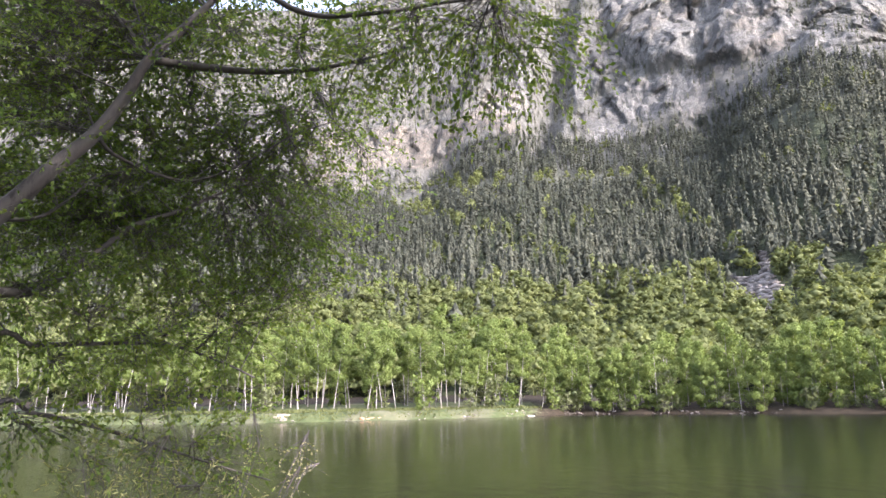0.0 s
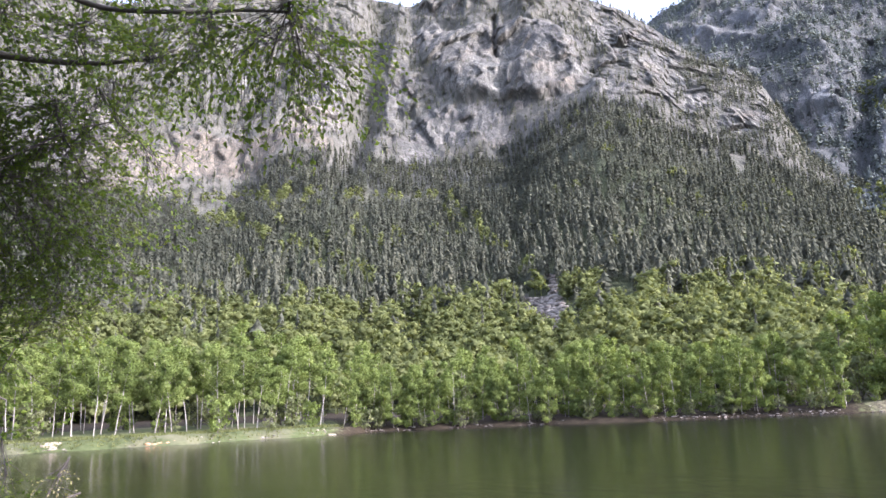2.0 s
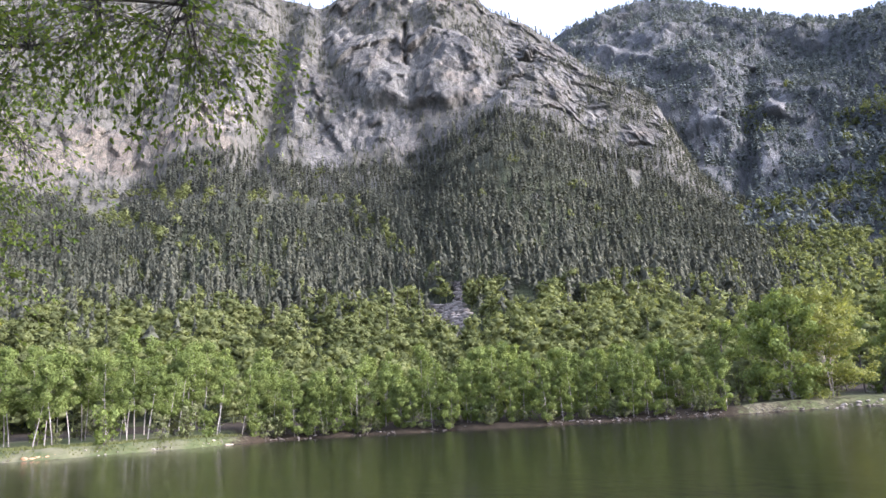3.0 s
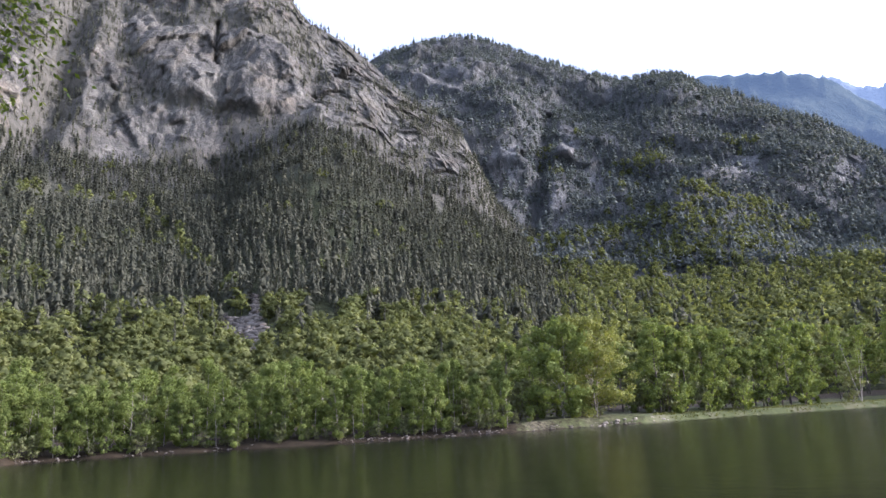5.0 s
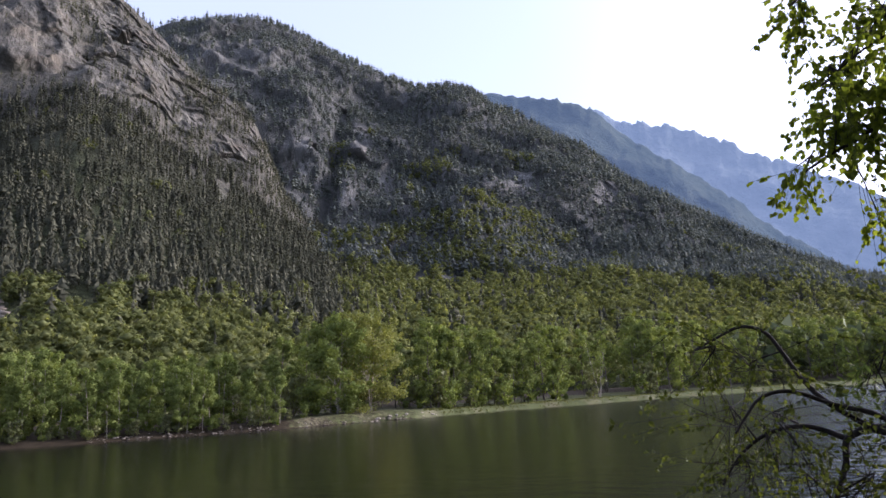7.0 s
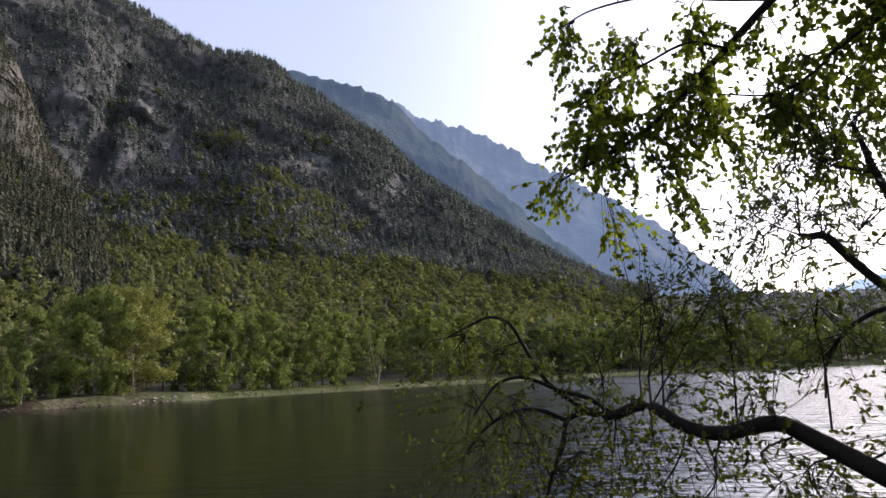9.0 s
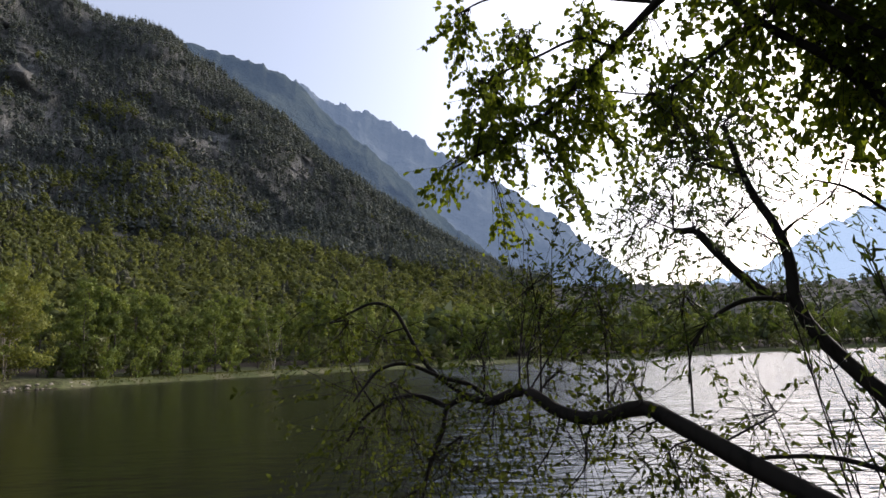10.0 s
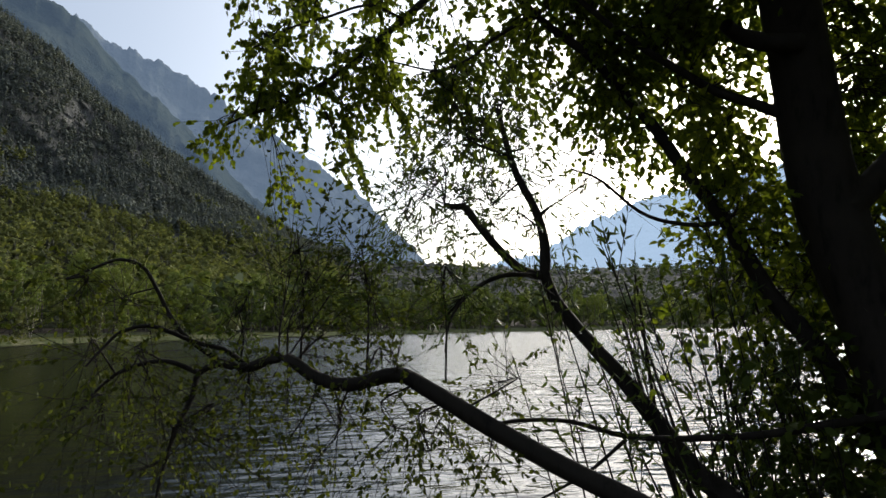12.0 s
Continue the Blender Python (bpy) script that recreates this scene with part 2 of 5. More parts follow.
def water_mat():
    """Silty river: smooth in the lee of the wood, wind-ruffled in the open reach downstream."""
    m, t, p, out = mat_nodes("river_water")
    src = coords(t)
    p.inputs["Base Color"].default_value = (0.005, 0.0056, 0.0026, 1)
    p.inputs["Roughness"].default_value = 0.14
    p.inputs["IOR"].default_value = 1.33
    w1 = noise_tex(t, src, 2.6, 3.0, 0.5, (0.8, 0.42, 1.0))
    w2 = noise_tex(t, src, 0.7, 3.0, 0.5, (1.0, 0.5, 1.0))
    w3 = noise_tex(t, src, 0.02, 3.0, 0.6)
    sep = t.nodes.new("ShaderNodeSeparateXYZ")
    t.links.new(src, sep.inputs[0])
    lane = arith(t, 'SUBTRACT', arith(t, 'MULTIPLY', sep.outputs[0], 0.12), sep.outputs[1])
    lane = arith(t, 'ADD', arith(t, 'MULTIPLY', lane, 0.06), arith(t, 'MULTIPLY', arith(t, 'SUBTRACT', w3, 0.5), 1.5))
    amp = ramp(t, arith(t, 'ADD', lane, 0.38), [(0.15, (0.32, 0.32, 0.32)), (0.5, (1.25, 1.25, 1.25))])
    reach = t.nodes.new("ShaderNodeMapRange")
    t.links.new(arith(t, 'ADD', sep.outputs[0], arith(t, 'MULTIPLY', w3, 30.0)), reach.inputs[0])
    for i, v in enumerate((88.0, 112.0, 0.0, 0.9)):
        reach.inputs[i + 1].default_value = v
    amp = arith(t, 'ADD', amp, reach.outputs[0])
    h = arith(t, 'MULTIPLY', arith(t, 'ADD', w1, arith(t, 'MULTIPLY', w2, 1.4)), amp)
    bump(t, p, h, 1.0, 0.062)
    return m


M_GROUND = ground_mat()
M_WATER = water_mat()


def stone_mat(warm=1.0):
    m, t, p, out = mat_nodes("river_stone" if warm == 1 else "rusty_stone")
    src = coords(t)
    n = noise_tex(t, src, 2.5, 6.0, 0.65)
    o = t.nodes.new("ShaderNodeNewGeometry").outputs["Random Per Island"]
    c = ramp(t, arith(t, 'ADD', arith(t, 'MULTIPLY', n, 0.6), arith(t, 'MULTIPLY', o, 0.45)),
             [(0.3, (0.075 * warm, 0.062, 0.048 / warm)), (0.55, (0.155 * warm, 0.132, 0.105 / warm)), (0.85, (0.29 * warm, 0.255, 0.205 / warm))])
    t.links.new(c, p.inputs["Base Color"])
    p.inputs["Roughness"].default_value = 0.9
    bump(t, p, n, 0.7, 0.05)
    return m


M_STONE = stone_mat()
M_RUSTY = stone_mat(1.6)


def sand_mat():
    m, t, p, out = mat_nodes("bank_sand")
    src = coords(t)
    n = noise_tex(t, src, 3.0, 8.0, 0.7)
    t.links.new(ramp(t, n, [(0.3, (0.17, 0.135, 0.09)), (0.7, (0.34, 0.285, 0.20))]), p.inputs["Base Color"])
    p.inputs["Roughness"].default_value = 0.95
    bump(t, p, n, 0.8, 0.1)
    return m


M_SAND = sand_mat()

# ---- mesh helpers ----
rng = np.random.default_rng(7)


def mesh_np(name, verts, faces, material, smooth=False, attr=None, normals=None):
    """A mesh from an (n, 3) array and an (m, 3) or (m, 4) array of corners."""
    verts, faces = np.asarray(verts, np.float32), np.asarray(faces, np.int32)
    k = faces.shape[1]
    me = bpy.data.meshes.new(name)
    me.vertices.add(len(verts))
    me.vertices.foreach_set("co", verts.ravel())
    me.loops.add(faces.size)
    me.loops.foreach_set("vertex_index", faces.ravel())
    me.polygons.add(len(faces))
    me.polygons.foreach_set("loop_start", np.arange(0, faces.size, k, dtype=np.int32))
    if smooth:
        me.polygons.foreach_set("use_smooth", np.ones(len(faces), bool))
    for key, values in (attr or {}).items():
        me.attributes.new(key, 'FLOAT', 'POINT').data.foreach_set("value", np.asarray(values, np.float32).ravel())
    me.materials.append(material)
    me.update(calc_edges=True)
    if normals is not None:
        me.polygons.foreach_set("use_smooth", np.ones(len(faces), bool))
        me.normals_split_custom_set_from_vertices(np.asarray(normals, np.float32))
    return me


def part(name, me, parent, label=""):
    """One mesh object under a thing or a part."""
    ob = new(name, me)
    ob.parent = parent
    return tagged(ob, label) if label else ob


def unit(v):
    return v / (np.linalg.norm(v, axis=-1, keepdims=True) + 1e-9)


ICO = bmesh.new()
bmesh.ops.create_icosphere(ICO, subdivisions=1, radius=1.0)
ICO_V = np.array([v.co[:] for v in ICO.verts])
ICO_F = np.array([[v.index for v in f.verts] for f in ICO.faces])
ICO.free()
OCTA_V = np.array([(1, 0, 0), (-1, 0, 0), (0, 1, 0), (0, -1, 0), (0, 0, 1), (0, 0, -1)], float)
OCTA_F = np.array([(0, 2, 4), (2, 1, 4), (1, 3, 4), (3, 0, 4), (2, 0, 5), (1, 2, 5), (3, 1, 5), (0, 3, 5)])


def hashed(i, j, k):
    n = (i * 374761393 + j * 668265263 + k * 1442695041) & 0x7FFFFFFF
    n = ((n ^ (n >> 13)) * 1274126177) & 0x7FFFFFFF
    return ((n ^ (n >> 16)) & 0xFFFF) / 65535.0


def vnoise(x, y, z):
    """Smooth value noise, -1 to 1."""
    xi, yi, zi = (np.floor(v).astype(np.int64) for v in (x, y, z))
    u, v, w = (a - b for a, b in ((x, xi), (y, yi), (z, zi)))
    u, v, w = (a * a * (3 - 2 * a) for a in (u, v, w))
    tot = 0
    for a in (0, 1):
        for b in (0, 1):
            for c in (0, 1):
                wt = (u if a else 1 - u) * (v if b else 1 - v) * (w if c else 1 - w)
                tot = tot + wt * hashed(xi + a, yi + b, zi + c)
    return tot * 2 - 1


def fbm(x, y, z, octaves=4, ridged=False):
    s, amp, tot = 0, 1.0, 0.0
    for o in range(octaves):
        n = vnoise(x * 2 ** o + 17 * o, y * 2 ** o - 9 * o, z * 2 ** o + 5 * o)
        s = s + amp * ((1 - 2 * np.abs(n)) if ridged else n)
        tot += amp
        amp *= 0.5
    return s / tot


def facets(x, y, z, seed, tilt=1.0):
    """Broken rock: in each of many irregular cells a flat face of its own depth and slant, about -1 to 1."""
    xi, yi, zi = (np.floor(v).astype(np.int64) for v in (x, y, z))
    best, val = np.full(x.shape, 9.0), np.zeros(x.shape)
    for a in (-1, 0, 1):
        for b in (-1, 0, 1):
            for c in (-1, 0, 1):
                i, j, k = xi + a, yi + b, zi + c
                dx, dy, dz = x - i - hashed(i, j, k + seed), y - j - hashed(i + 51, j, k + seed), z - k - hashed(i, j + 37, k + seed)
                d = dx * dx + dy * dy + dz * dz
                near = d < best
                best = np.where(near, d, best)
                face = hashed(i + 7, j + 13, k + seed) * 2 - 1 + tilt * ((hashed(i + 3, j, k + seed) * 2 - 1) * dx + (hashed(i, j + 3, k + seed) * 2 - 1) * dy + (hashed(i, j, k + seed + 9) * 2 - 1) * dz)
                val = np.where(near, face, val)
    return val


def curve(table):
    """Smoothed look-up of a short table of (bearing, value)."""
    a = np.array(table, float)

    def f(x):
        x = np.asarray(x, float)
        return sum(np.interp(x + d, a[:, 0], a[:, 1]) for d in (-0.4, 0, 0.4)) / 3
    return f


def polar(az, r):
    q = np.radians(az)
    return r * np.sin(q), r * np.cos(q)


# ---- the river: distance of the far shore by bearing from the standing place ----
far_shore = curve([(-80, 330), (-45, 150), (-30, 104), (-15, 86), (-4, 88), (5, 94), (8, 99), (10, 105), (20, 101), (30, 97),
                   (45, 98), (48, 101), (55, 110), (62, 128), (70, 146), (78, 172), (87, 205), (102, 285), (113, 370), (125, 480), (160, 700)])
NEAR_AZ, NEAR_D = 52.0, 1.5


def grid_faces(rows, cols, wrap=False):
    i, j = np.meshgrid(np.arange(rows - 1), np.arange(cols if wrap else cols - 1), indexing='ij')
    j2 = (j + 1) % cols
    a = i * cols
    return np.stack([a + j, a + j2, a + cols + j2, a + cols + j], -1).reshape(-1, 4)


def bank_height(az, d):
    """Height of the far bank d metres behind its water line."""
    lift = np.interp(az, [-40, 6, 10, 44, 50, 60, 80, 120], [1.1, 1.1, 0.8, 0.9, 1.4, 0.9, 1.0, 1.2])
    z = lift * np.clip(d / 2.2, -1, 1) + np.clip(d - 4, 0, None) * 0.035
    return np.where(d < 0, np.clip(d * 0.5, -2.0, 0), z)


def ground_z(az, r):
    return bank_height(az, r - far_shore(az))


def build_ground():
    az = np.concatenate([np.arange(-60, 140, 0.4), np.arange(140, 300, 4.0)])
    c = np.cos(np.radians(az - NEAR_AZ))
    river = c > 0.04
    near = np.where(river, NEAR_D / np.clip(c, 0.04, None), 42.0)
    far = np.where(river, far_shore(az), 300.0)
    far = np.where(river, np.maximum(far, near + 30), far)
    vs, gr = [], []
    for k in np.linspace(0, 1, 10):
        r = near * k
        gx, gy = polar(az, r)
        vs.append((r, 0.62 + 0.05 * vnoise(gx * 0.9, gy * 0.9, 0 * r), 0.35 + 0.3 * vnoise(gx * 0.6, gy * 0.6, 0 * r + 3)))
    vs.append((near + 0.35, np.where(river, 0.1, 0.6), 0.2))
    vs.append((near + 0.9, np.where(river, -0.35, 0.6), 0.0))
    vs.append((near * 0.6 + far * 0.4, np.where(river, -2.0, 0.6), 0.0))
    wob = fbm(*polar(az, far * 0.25), 0 * az, 3)
    for d in (-6, -2.5, -0.8, -0.2, 0.2, 0.7, 1.4, 2.4, 4, 7, 12, 20, 35, 60, 100, 180):
        rr = far + d + wob * 1.2 * (d < 10)
        z = bank_height(az, np.full_like(az, d)) + (0.12 * vnoise(az * 3.1, rr, 0 * rr) if d > 0 else 0)
        g = np.interp(az, [-40, 4, 9, 44, 47, 56, 60, 100], [1, 1, 0.25, 0.1, 0.5, 0.55, 1.0, 0.9]) if 0 < d < 22 else np.full_like(az, 0.2 if d < 1 else 0.3)
        vs.append((rr, np.where(river, z, 0.6), g))
    for r in (1300.0, 3000.0, 4900.0):
        vs.append((np.full_like(az, r), np.full_like(az, 3.0), 0.3))
    V, G = [], []
    for r, z, g in vs:
        x, y = polar(az, r * np.ones_like(az))
        V.append(np.stack([x, y, z * np.ones_like(az)], -1))
        G.append(g * np.ones_like(az))
    me = mesh_np("ground", np.concatenate(V), grid_faces(len(vs), len(az), True), M_GROUND, True, {"grass": np.concatenate(G)})
    tagged(new("ground", me), "grassy and earthen river banks and valley floor", "ground", kind="structure")


def build_water():
    az = np.arange(-62, 142, 2.0)
    r = np.array([0.5, 4, 10, 25, 60, 120, 250, 500, 950])
    A, Rr = np.meshgrid(az, r)
    x, y = polar(A, Rr)
    me = mesh_np("water", np.stack([x, y, 0 * x], -1).reshape(-1, 3), grid_faces(len(r), len(az)), M_WATER, True)
    tagged(new("water", me), "murky green river with small wind ripples", "river", kind="structure")


build_ground()
build_water()

# ---- mountains ----
crest_a = curve([(-50, 25), (-30, 29), (-15, 31), (-10, 31.2), (-7, 32.2), (0, 34), (8, 34), (12.7, 33.2), (14.7, 32.7), (16, 33.6),
                 (20, 36), (25, 36), (28.5, 34), (30, 32.3), (33.4, 30.8), (35.4, 29.6), (38.7, 26.6), (43.6, 23.3), (45, 20.2), (46.2, 17.4), (49.5, 14.5), (54, 11), (58, 8)])
base_a = curve([(-50, 16), (-13, 17), (-1, 17.3), (3.4, 20), (7.2, 20.6), (9.6, 20), (16, 19.2), (23, 20), (26, 22.3), (30.7, 23.5), (34, 22.5),
                (37.5, 19.8), (41, 18.2), (45, 15.5), (50, 11.5), (54, 9), (58, 6.5)])
crest_b = curve([(30, 26), (37.3, 30.3), (40.4, 30.7), (45, 30.7), (47.2, 30.2), (50.7, 28.4), (54.6, 26.9), (58, 25.7), (60.4, 25.9), (63, 25.2),
                 (64, 24.2), (68.2, 22), (72, 19.4), (75.4, 16.4), (77, 15.7), (80, 13.5), (83, 11.2), (87, 8.2), (90, 6.6), (95, 4.2)])
toe_b = curve([(30, 10), (48, 10.6), (53, 11.0), (60, 9.9), (68, 9.2), (78, 7.8), (85, 6.2), (90, 5), (95, 3.5)])
crest_c = curve([(58, 23), (63.5, 24.8), (66.8, 24.4), (69.1, 23.9), (71.1, 23.3), (72.5, 22.7), (76.8, 19), (81.6, 15.2), (86.2, 10.7), (89.7, 7.7), (94, 5), (98, 3)])
crest_d = curve([(66, 22), (72.5, 22.6), (74.9, 21.3), (78.6, 20.3), (80.8, 19.4), (83.2, 18.1), (85.5, 16.8), (90, 14), (94.6, 11.1), (96.6, 9.1), (98.6, 7.1), (99.6, 6.1), (101, 4.8), (104, 3)])
crest_e = curve([(100, 3.5), (104, 4.8), (107.7, 5.3), (110.4, 6.1), (112.7, 7.8), (116.7, 9.2), (119, 10), (122.3, 10.6), (130, 12), (140, 10.5), (155, 6), (165, 3)])
crest_f = curve([(80, 3.5), (86, 5.2), (99, 5.4), (106, 4.9), (112, 4.6), (125, 4.2), (140, 3.6)])


def blob(az, el, a0, e0, wa, we, tilt=0.0):
    """A soft patch of bare rock, 1 inside."""
    u, v = (az - a0), (el - e0)
    u, v = u - tilt * v, v
    return np.clip(1.6 - np.sqrt((u / wa) ** 2 + (v / we) ** 2) * 1.1, 0, 1)


def scree(az, el):
    """The fan of pale boulders at the foot of the slope, with its chute."""
    fan = (np.abs(az - 24.7 + (el - 8) * 0.25) < 1.7) & (el > 5.6) & (el < 8.9)
    chute = (np.abs(az - 25.6) < 0.35) & (el >= 8.9) & (el < 10.8)
    tail = (np.abs(az - 27.5) < 0.6) & (el > 4.6) & (el < 6)
    return fan | chute | tail


def great_slab(az, el):
    """The outline of the great slab: 1 inside, falling steeply at its rim."""
    u, v = (az - 22.6 + (el - 28.0) * 0.55) / 6.2, (el - 27.9) / 2.8
    return np.clip((1.12 - (u ** 4 + v ** 4) ** 0.25 + 0.08 * vnoise(az * 0.9, el * 0.9, 0 * az)) / 0.2, 0, 1)


def rock_a(az, el):
    m = great_slab(az, el)
    m = np.maximum(m, blob(az, el, 28.8, 25.6, 1.9, 1.3, -0.6))
    m = np.maximum(m, blob(az, el, 17.6, 23.2, 4.4, 1.7, 0.3) * 0.92)   # lower buttress
    m = np.maximum(m, blob(az, el, 15.0, 21.0, 2.2, 1.5) * 0.8)
    m = np.maximum(m, blob(az, el, 21.6, 22.4, 1.8, 1.8) * 0.8)
    m = np.maximum(m, blob(az, el, 15.7, 30.6, 2.0, 2.4, 0.6))
    m = np.maximum(m, blob(az, el, 13.8, 26.4, 1.4, 2.6, 0.5) * 0.75)
    m = np.maximum(m, blob(az, el, 32.3, 28.2, 4.2, 1.9, -0.9) * 0.86)
    m = np.maximum(m, blob(az, el, 36.8, 25.9, 1.8, 0.8) * 0.86)
    m = np.maximum(m, blob(az, el, 5.6, 23.9, 2.6, 3.2, 0.8) * 0.85)
    m = np.maximum(m, blob(az, el, -3.0, 20.6, 5.6, 2.2, 0.6) * 0.72)
    m = np.maximum(m, blob(az, el, -9.5, 18.2, 4.5, 1.6, 0.4) * 0.8)
    m = np.maximum(m, blob(az, el, -14, 20.8, 8.0, 2.6, 0.6) * 0.7)
    m = np.maximum(m, blob(az, el, 38.6, 22.1, 1.2, 0.9) * 0.8)
    m = np.maximum(m, blob(az, el, 41.9, 20.2, 1.8, 1.1, -0.5) * 0.8)
    m = np.maximum(m, blob(az, el, 44.0, 21.4, 1.2, 0.9) * 0.66)
    m = np.maximum(m, blob(az, el, 24.0, 33.2, 3.4, 1.0) * 0.8)
    m = np.maximum(m, blob(az, el, 32.8, 16.9, 1.1, 0.45) * 0.66)
    m = np.maximum(m, blob(az, el, 29.5, 21.2, 1.2, 0.5) * 0.6)
    gully = np.clip(1.3 - np.abs(az - (10.6 + (el - 28) * 0.25)) / 1.5, 0, 1) * (el > 19)
    u, v = (az - 22.6 + (el - 28.0) * 0.55) / 6.2, (el - 27.9) / 2.8
    rim = np.exp(-(((u ** 4 + v ** 4) ** 0.25 - 1.3) / 0.13) ** 2) * (el > 27)
    mixed = 0.42 + 0.12 * ((az > 12) & (az < 38)) + 0.22 * fbm(az * 0.5, el * 0.6, 0 * az + 2, 3)
    m = np.maximum(m, mixed * np.clip((el - 18.0 - 0.06 * az) / 3, 0, 1)) * (1 - 0.9 * rim)
    m = np.maximum(m, scree(az, el) * 1.0)
    return np.clip(m * (1 - 0.6 * gully), 0, 1), gully


def rock_b(az, el):
    m = blob(az, el, 52.7, 20.7, 1.0, 0.9) * 0.95
    m = np.maximum(m, blob(az, el, 55.0, 18.3, 1.2, 0.9) * 0.75)
    m = np.maximum(m, blob(az, el, 51.4, 16.8, 1.0, 0.8) * 0.75)
    m = np.maximum(m, blob(az, el, 47.2, 20.0, 2.0, 2.0) * 0.68)
    m = np.maximum(m, blob(az, el, 65.6, 16.5, 2.4, 1.4, -0.5) * 0.8)
    m = np.maximum(m, blob(az, el, 41.5, 26.5, 4.5, 2.4) * 0.55)
    m = np.maximum(m, blob(az, el, 73.5, 14.5, 1.2, 0.8) * 0.7)
    gully = np.clip(1.2 - np.abs(az - (50.4 + (el - 20) * 0.25)) / 0.9, 0, 1) * (el > 14) * (el < 24)
    clump = vnoise(az * 0.55, el * 0.5, 0 * az + 6) + 0.5 * vnoise(az * 1.5, el * 1.4, 0 * az + 9)
    m = np.maximum(m, np.clip(0.27 - 0.2 * clump + 0.05 * (az < 60), 0, 0.55) * np.clip((el - 12.5 - 0.02 * (az - 50)) / 3, 0, 1))
    return np.clip(m * (1 - 0.4 * gully), 0, 1), gully


def shape_a(az, s):
    """Distance and height of the near mountain at bearing az; s runs 0 foot, 1 foot of the cliffs, 2 crest, beyond down the back."""
    rf = far_shore(az) + 62
    rb = np.interp(az, [-50, 0, 30, 40, 50, 58], [640, 620, 620, 600, 560, 500])
    rc = np.interp(az, [-50, 0, 12, 30, 40, 48, 58], [880, 880, 860, 850, 800, 740, 640])
    zb, zc, zf = rb * np.tan(np.radians(base_a(az))), rc * np.tan(np.radians(crest_a(az))), 2.5
    s1, s2, s3 = np.clip(s, 0, 1), np.clip(s - 1, 0, 1), np.clip(s - 2, 0, 1)
    r = rf + (rb - rf) * s1 + (rc - rb) * s2 + 260 * s3
    z = zf - 4 * (s <= 0) + (zb - zf) * s1 ** 1.22 + (zc - zb) * s2 ** 0.92 - (zc * 0.55) * s3
    x, y = polar(az, r)
    el = np.degrees(np.arctan2(z - 2.2, r))
    rock, gully = rock_a(az, el)
    hold = np.clip((s - 0.25) / 0.5, 0, 1) * np.clip((2.02 - s) / 0.15, 0.12, 1)
    big = fbm(x / 130, y / 130, z / 150, 3, True)
    mid = fbm(x / 34, y / 34, z / 110, 3, True)
    fine = fbm(x / 11, y / 11, z / 24, 3)
    slab = great_slab(az, el)
    cleft = np.exp(-((az - 22.1 - (el - 29) * 0.05) / 0.2) ** 2) * (el > 28.3) * (el < 31.5)
    b1 = facets(x / 34, y / 34, z / 95, 1, 2.2)
    b2 = facets(x / 12, y / 12, z / 42, 2, 2.0)
    b3 = facets(x / 5, y / 5, z / 14, 3, 1.5)
    r = r + hold * (-13 * big - (4 - 2.5 * rock) * mid - (1.0 - 0.4 * rock) * fine + 22 * gully - 13 * slab + 14 * cleft - rock * np.clip((s - 1) / 0.2, 0.2, 1) * ((5.5 - 2.5 * slab) * b1 + (3.0 - 1.2 * slab) * b2 + (1.1 - 0.5 * slab) * b3))
    z = z + hold * (6 * big + 3 * mid * (1 - rock)) + (1.6 * fine + 2.5 * mid) * (s > 1.9) * (s < 2.1)
    return r, z, rock


def shape_b(az, s):
    rf = far_shore(az) + 62
    rt = np.interp(az, [30, 60, 80, 95], [560, 560, 600, 640])
    rc = np.interp(az, [30, 45, 63, 80, 95], [1380, 1350, 1220, 1050, 900])
    zt, zc, zf = rt * np.tan(np.radians(toe_b(az))), rc * np.tan(np.radians(crest_b(az))), 2.5
    s1, s2, s3 = np.clip(s, 0, 1), np.clip(s - 1, 0, 1), np.clip(s - 2, 0, 1)
    r = rf + (rt - rf) * s1 + (rc - rt) * s2 + 300 * s3
    z = zf - 4 * (s <= 0) + (zt - zf) * s1 ** 1.1 + (zc - zt) * s2 ** 1.04 - zc * 0.5 * s3
    x, y = polar(az, r)
    el = np.degrees(np.arctan2(z - 2.2, r))
    rock, gully = rock_b(az, el)
    hold = np.clip((s - 0.6) / 0.6, 0, 1) * np.clip((2.02 - s) / 0.15, 0.12, 1)
    big = fbm(x / 210, y / 210, z / 260, 3, True)
    mid = fbm(x / 60, y / 60, z / 80, 3, True)
    fine = fbm(x / 16, y / 16, z / 20, 3)
    b1 = facets(x / 60, y / 60, z / 80, 4)
    b2 = facets(x / 22, y / 22, z / 30, 5)
    r = r + hold * (-42 * big - (9 + 4 * rock) * mid - (2 + 2 * rock) * fine + 24 * gully - rock * (14 * b1 + 7 * b2))
    z = z + hold * (14 * big + 5 * mid) + (2.5 * fine + 4 * mid) * (s > 1.9) * (s < 2.1)
    return r, z, rock


def build_slope(name, shape, az0, az1, step, s_rows, material, label):
    az = np.arange(az0, az1, step)
    A, S = np.meshgrid(az, s_rows)
    r, z, rock = shape(A, S)
    x, y = polar(A, r)
    me = mesh_np(name, np.stack([x, y, z], -1).reshape(-1, 3), grid_faces(len(s_rows), len(az)), material, False, {"rock": rock, "iron": blob(A, np.degrees(np.arctan2(z - 2.2, r)), -2, 20.5, 11, 4.5, 0.6), "undergrowth": np.clip((1.0 - S) * 2.5, 0, 1)})
    tagged(new(name, me), label, "mountain", kind="structure")


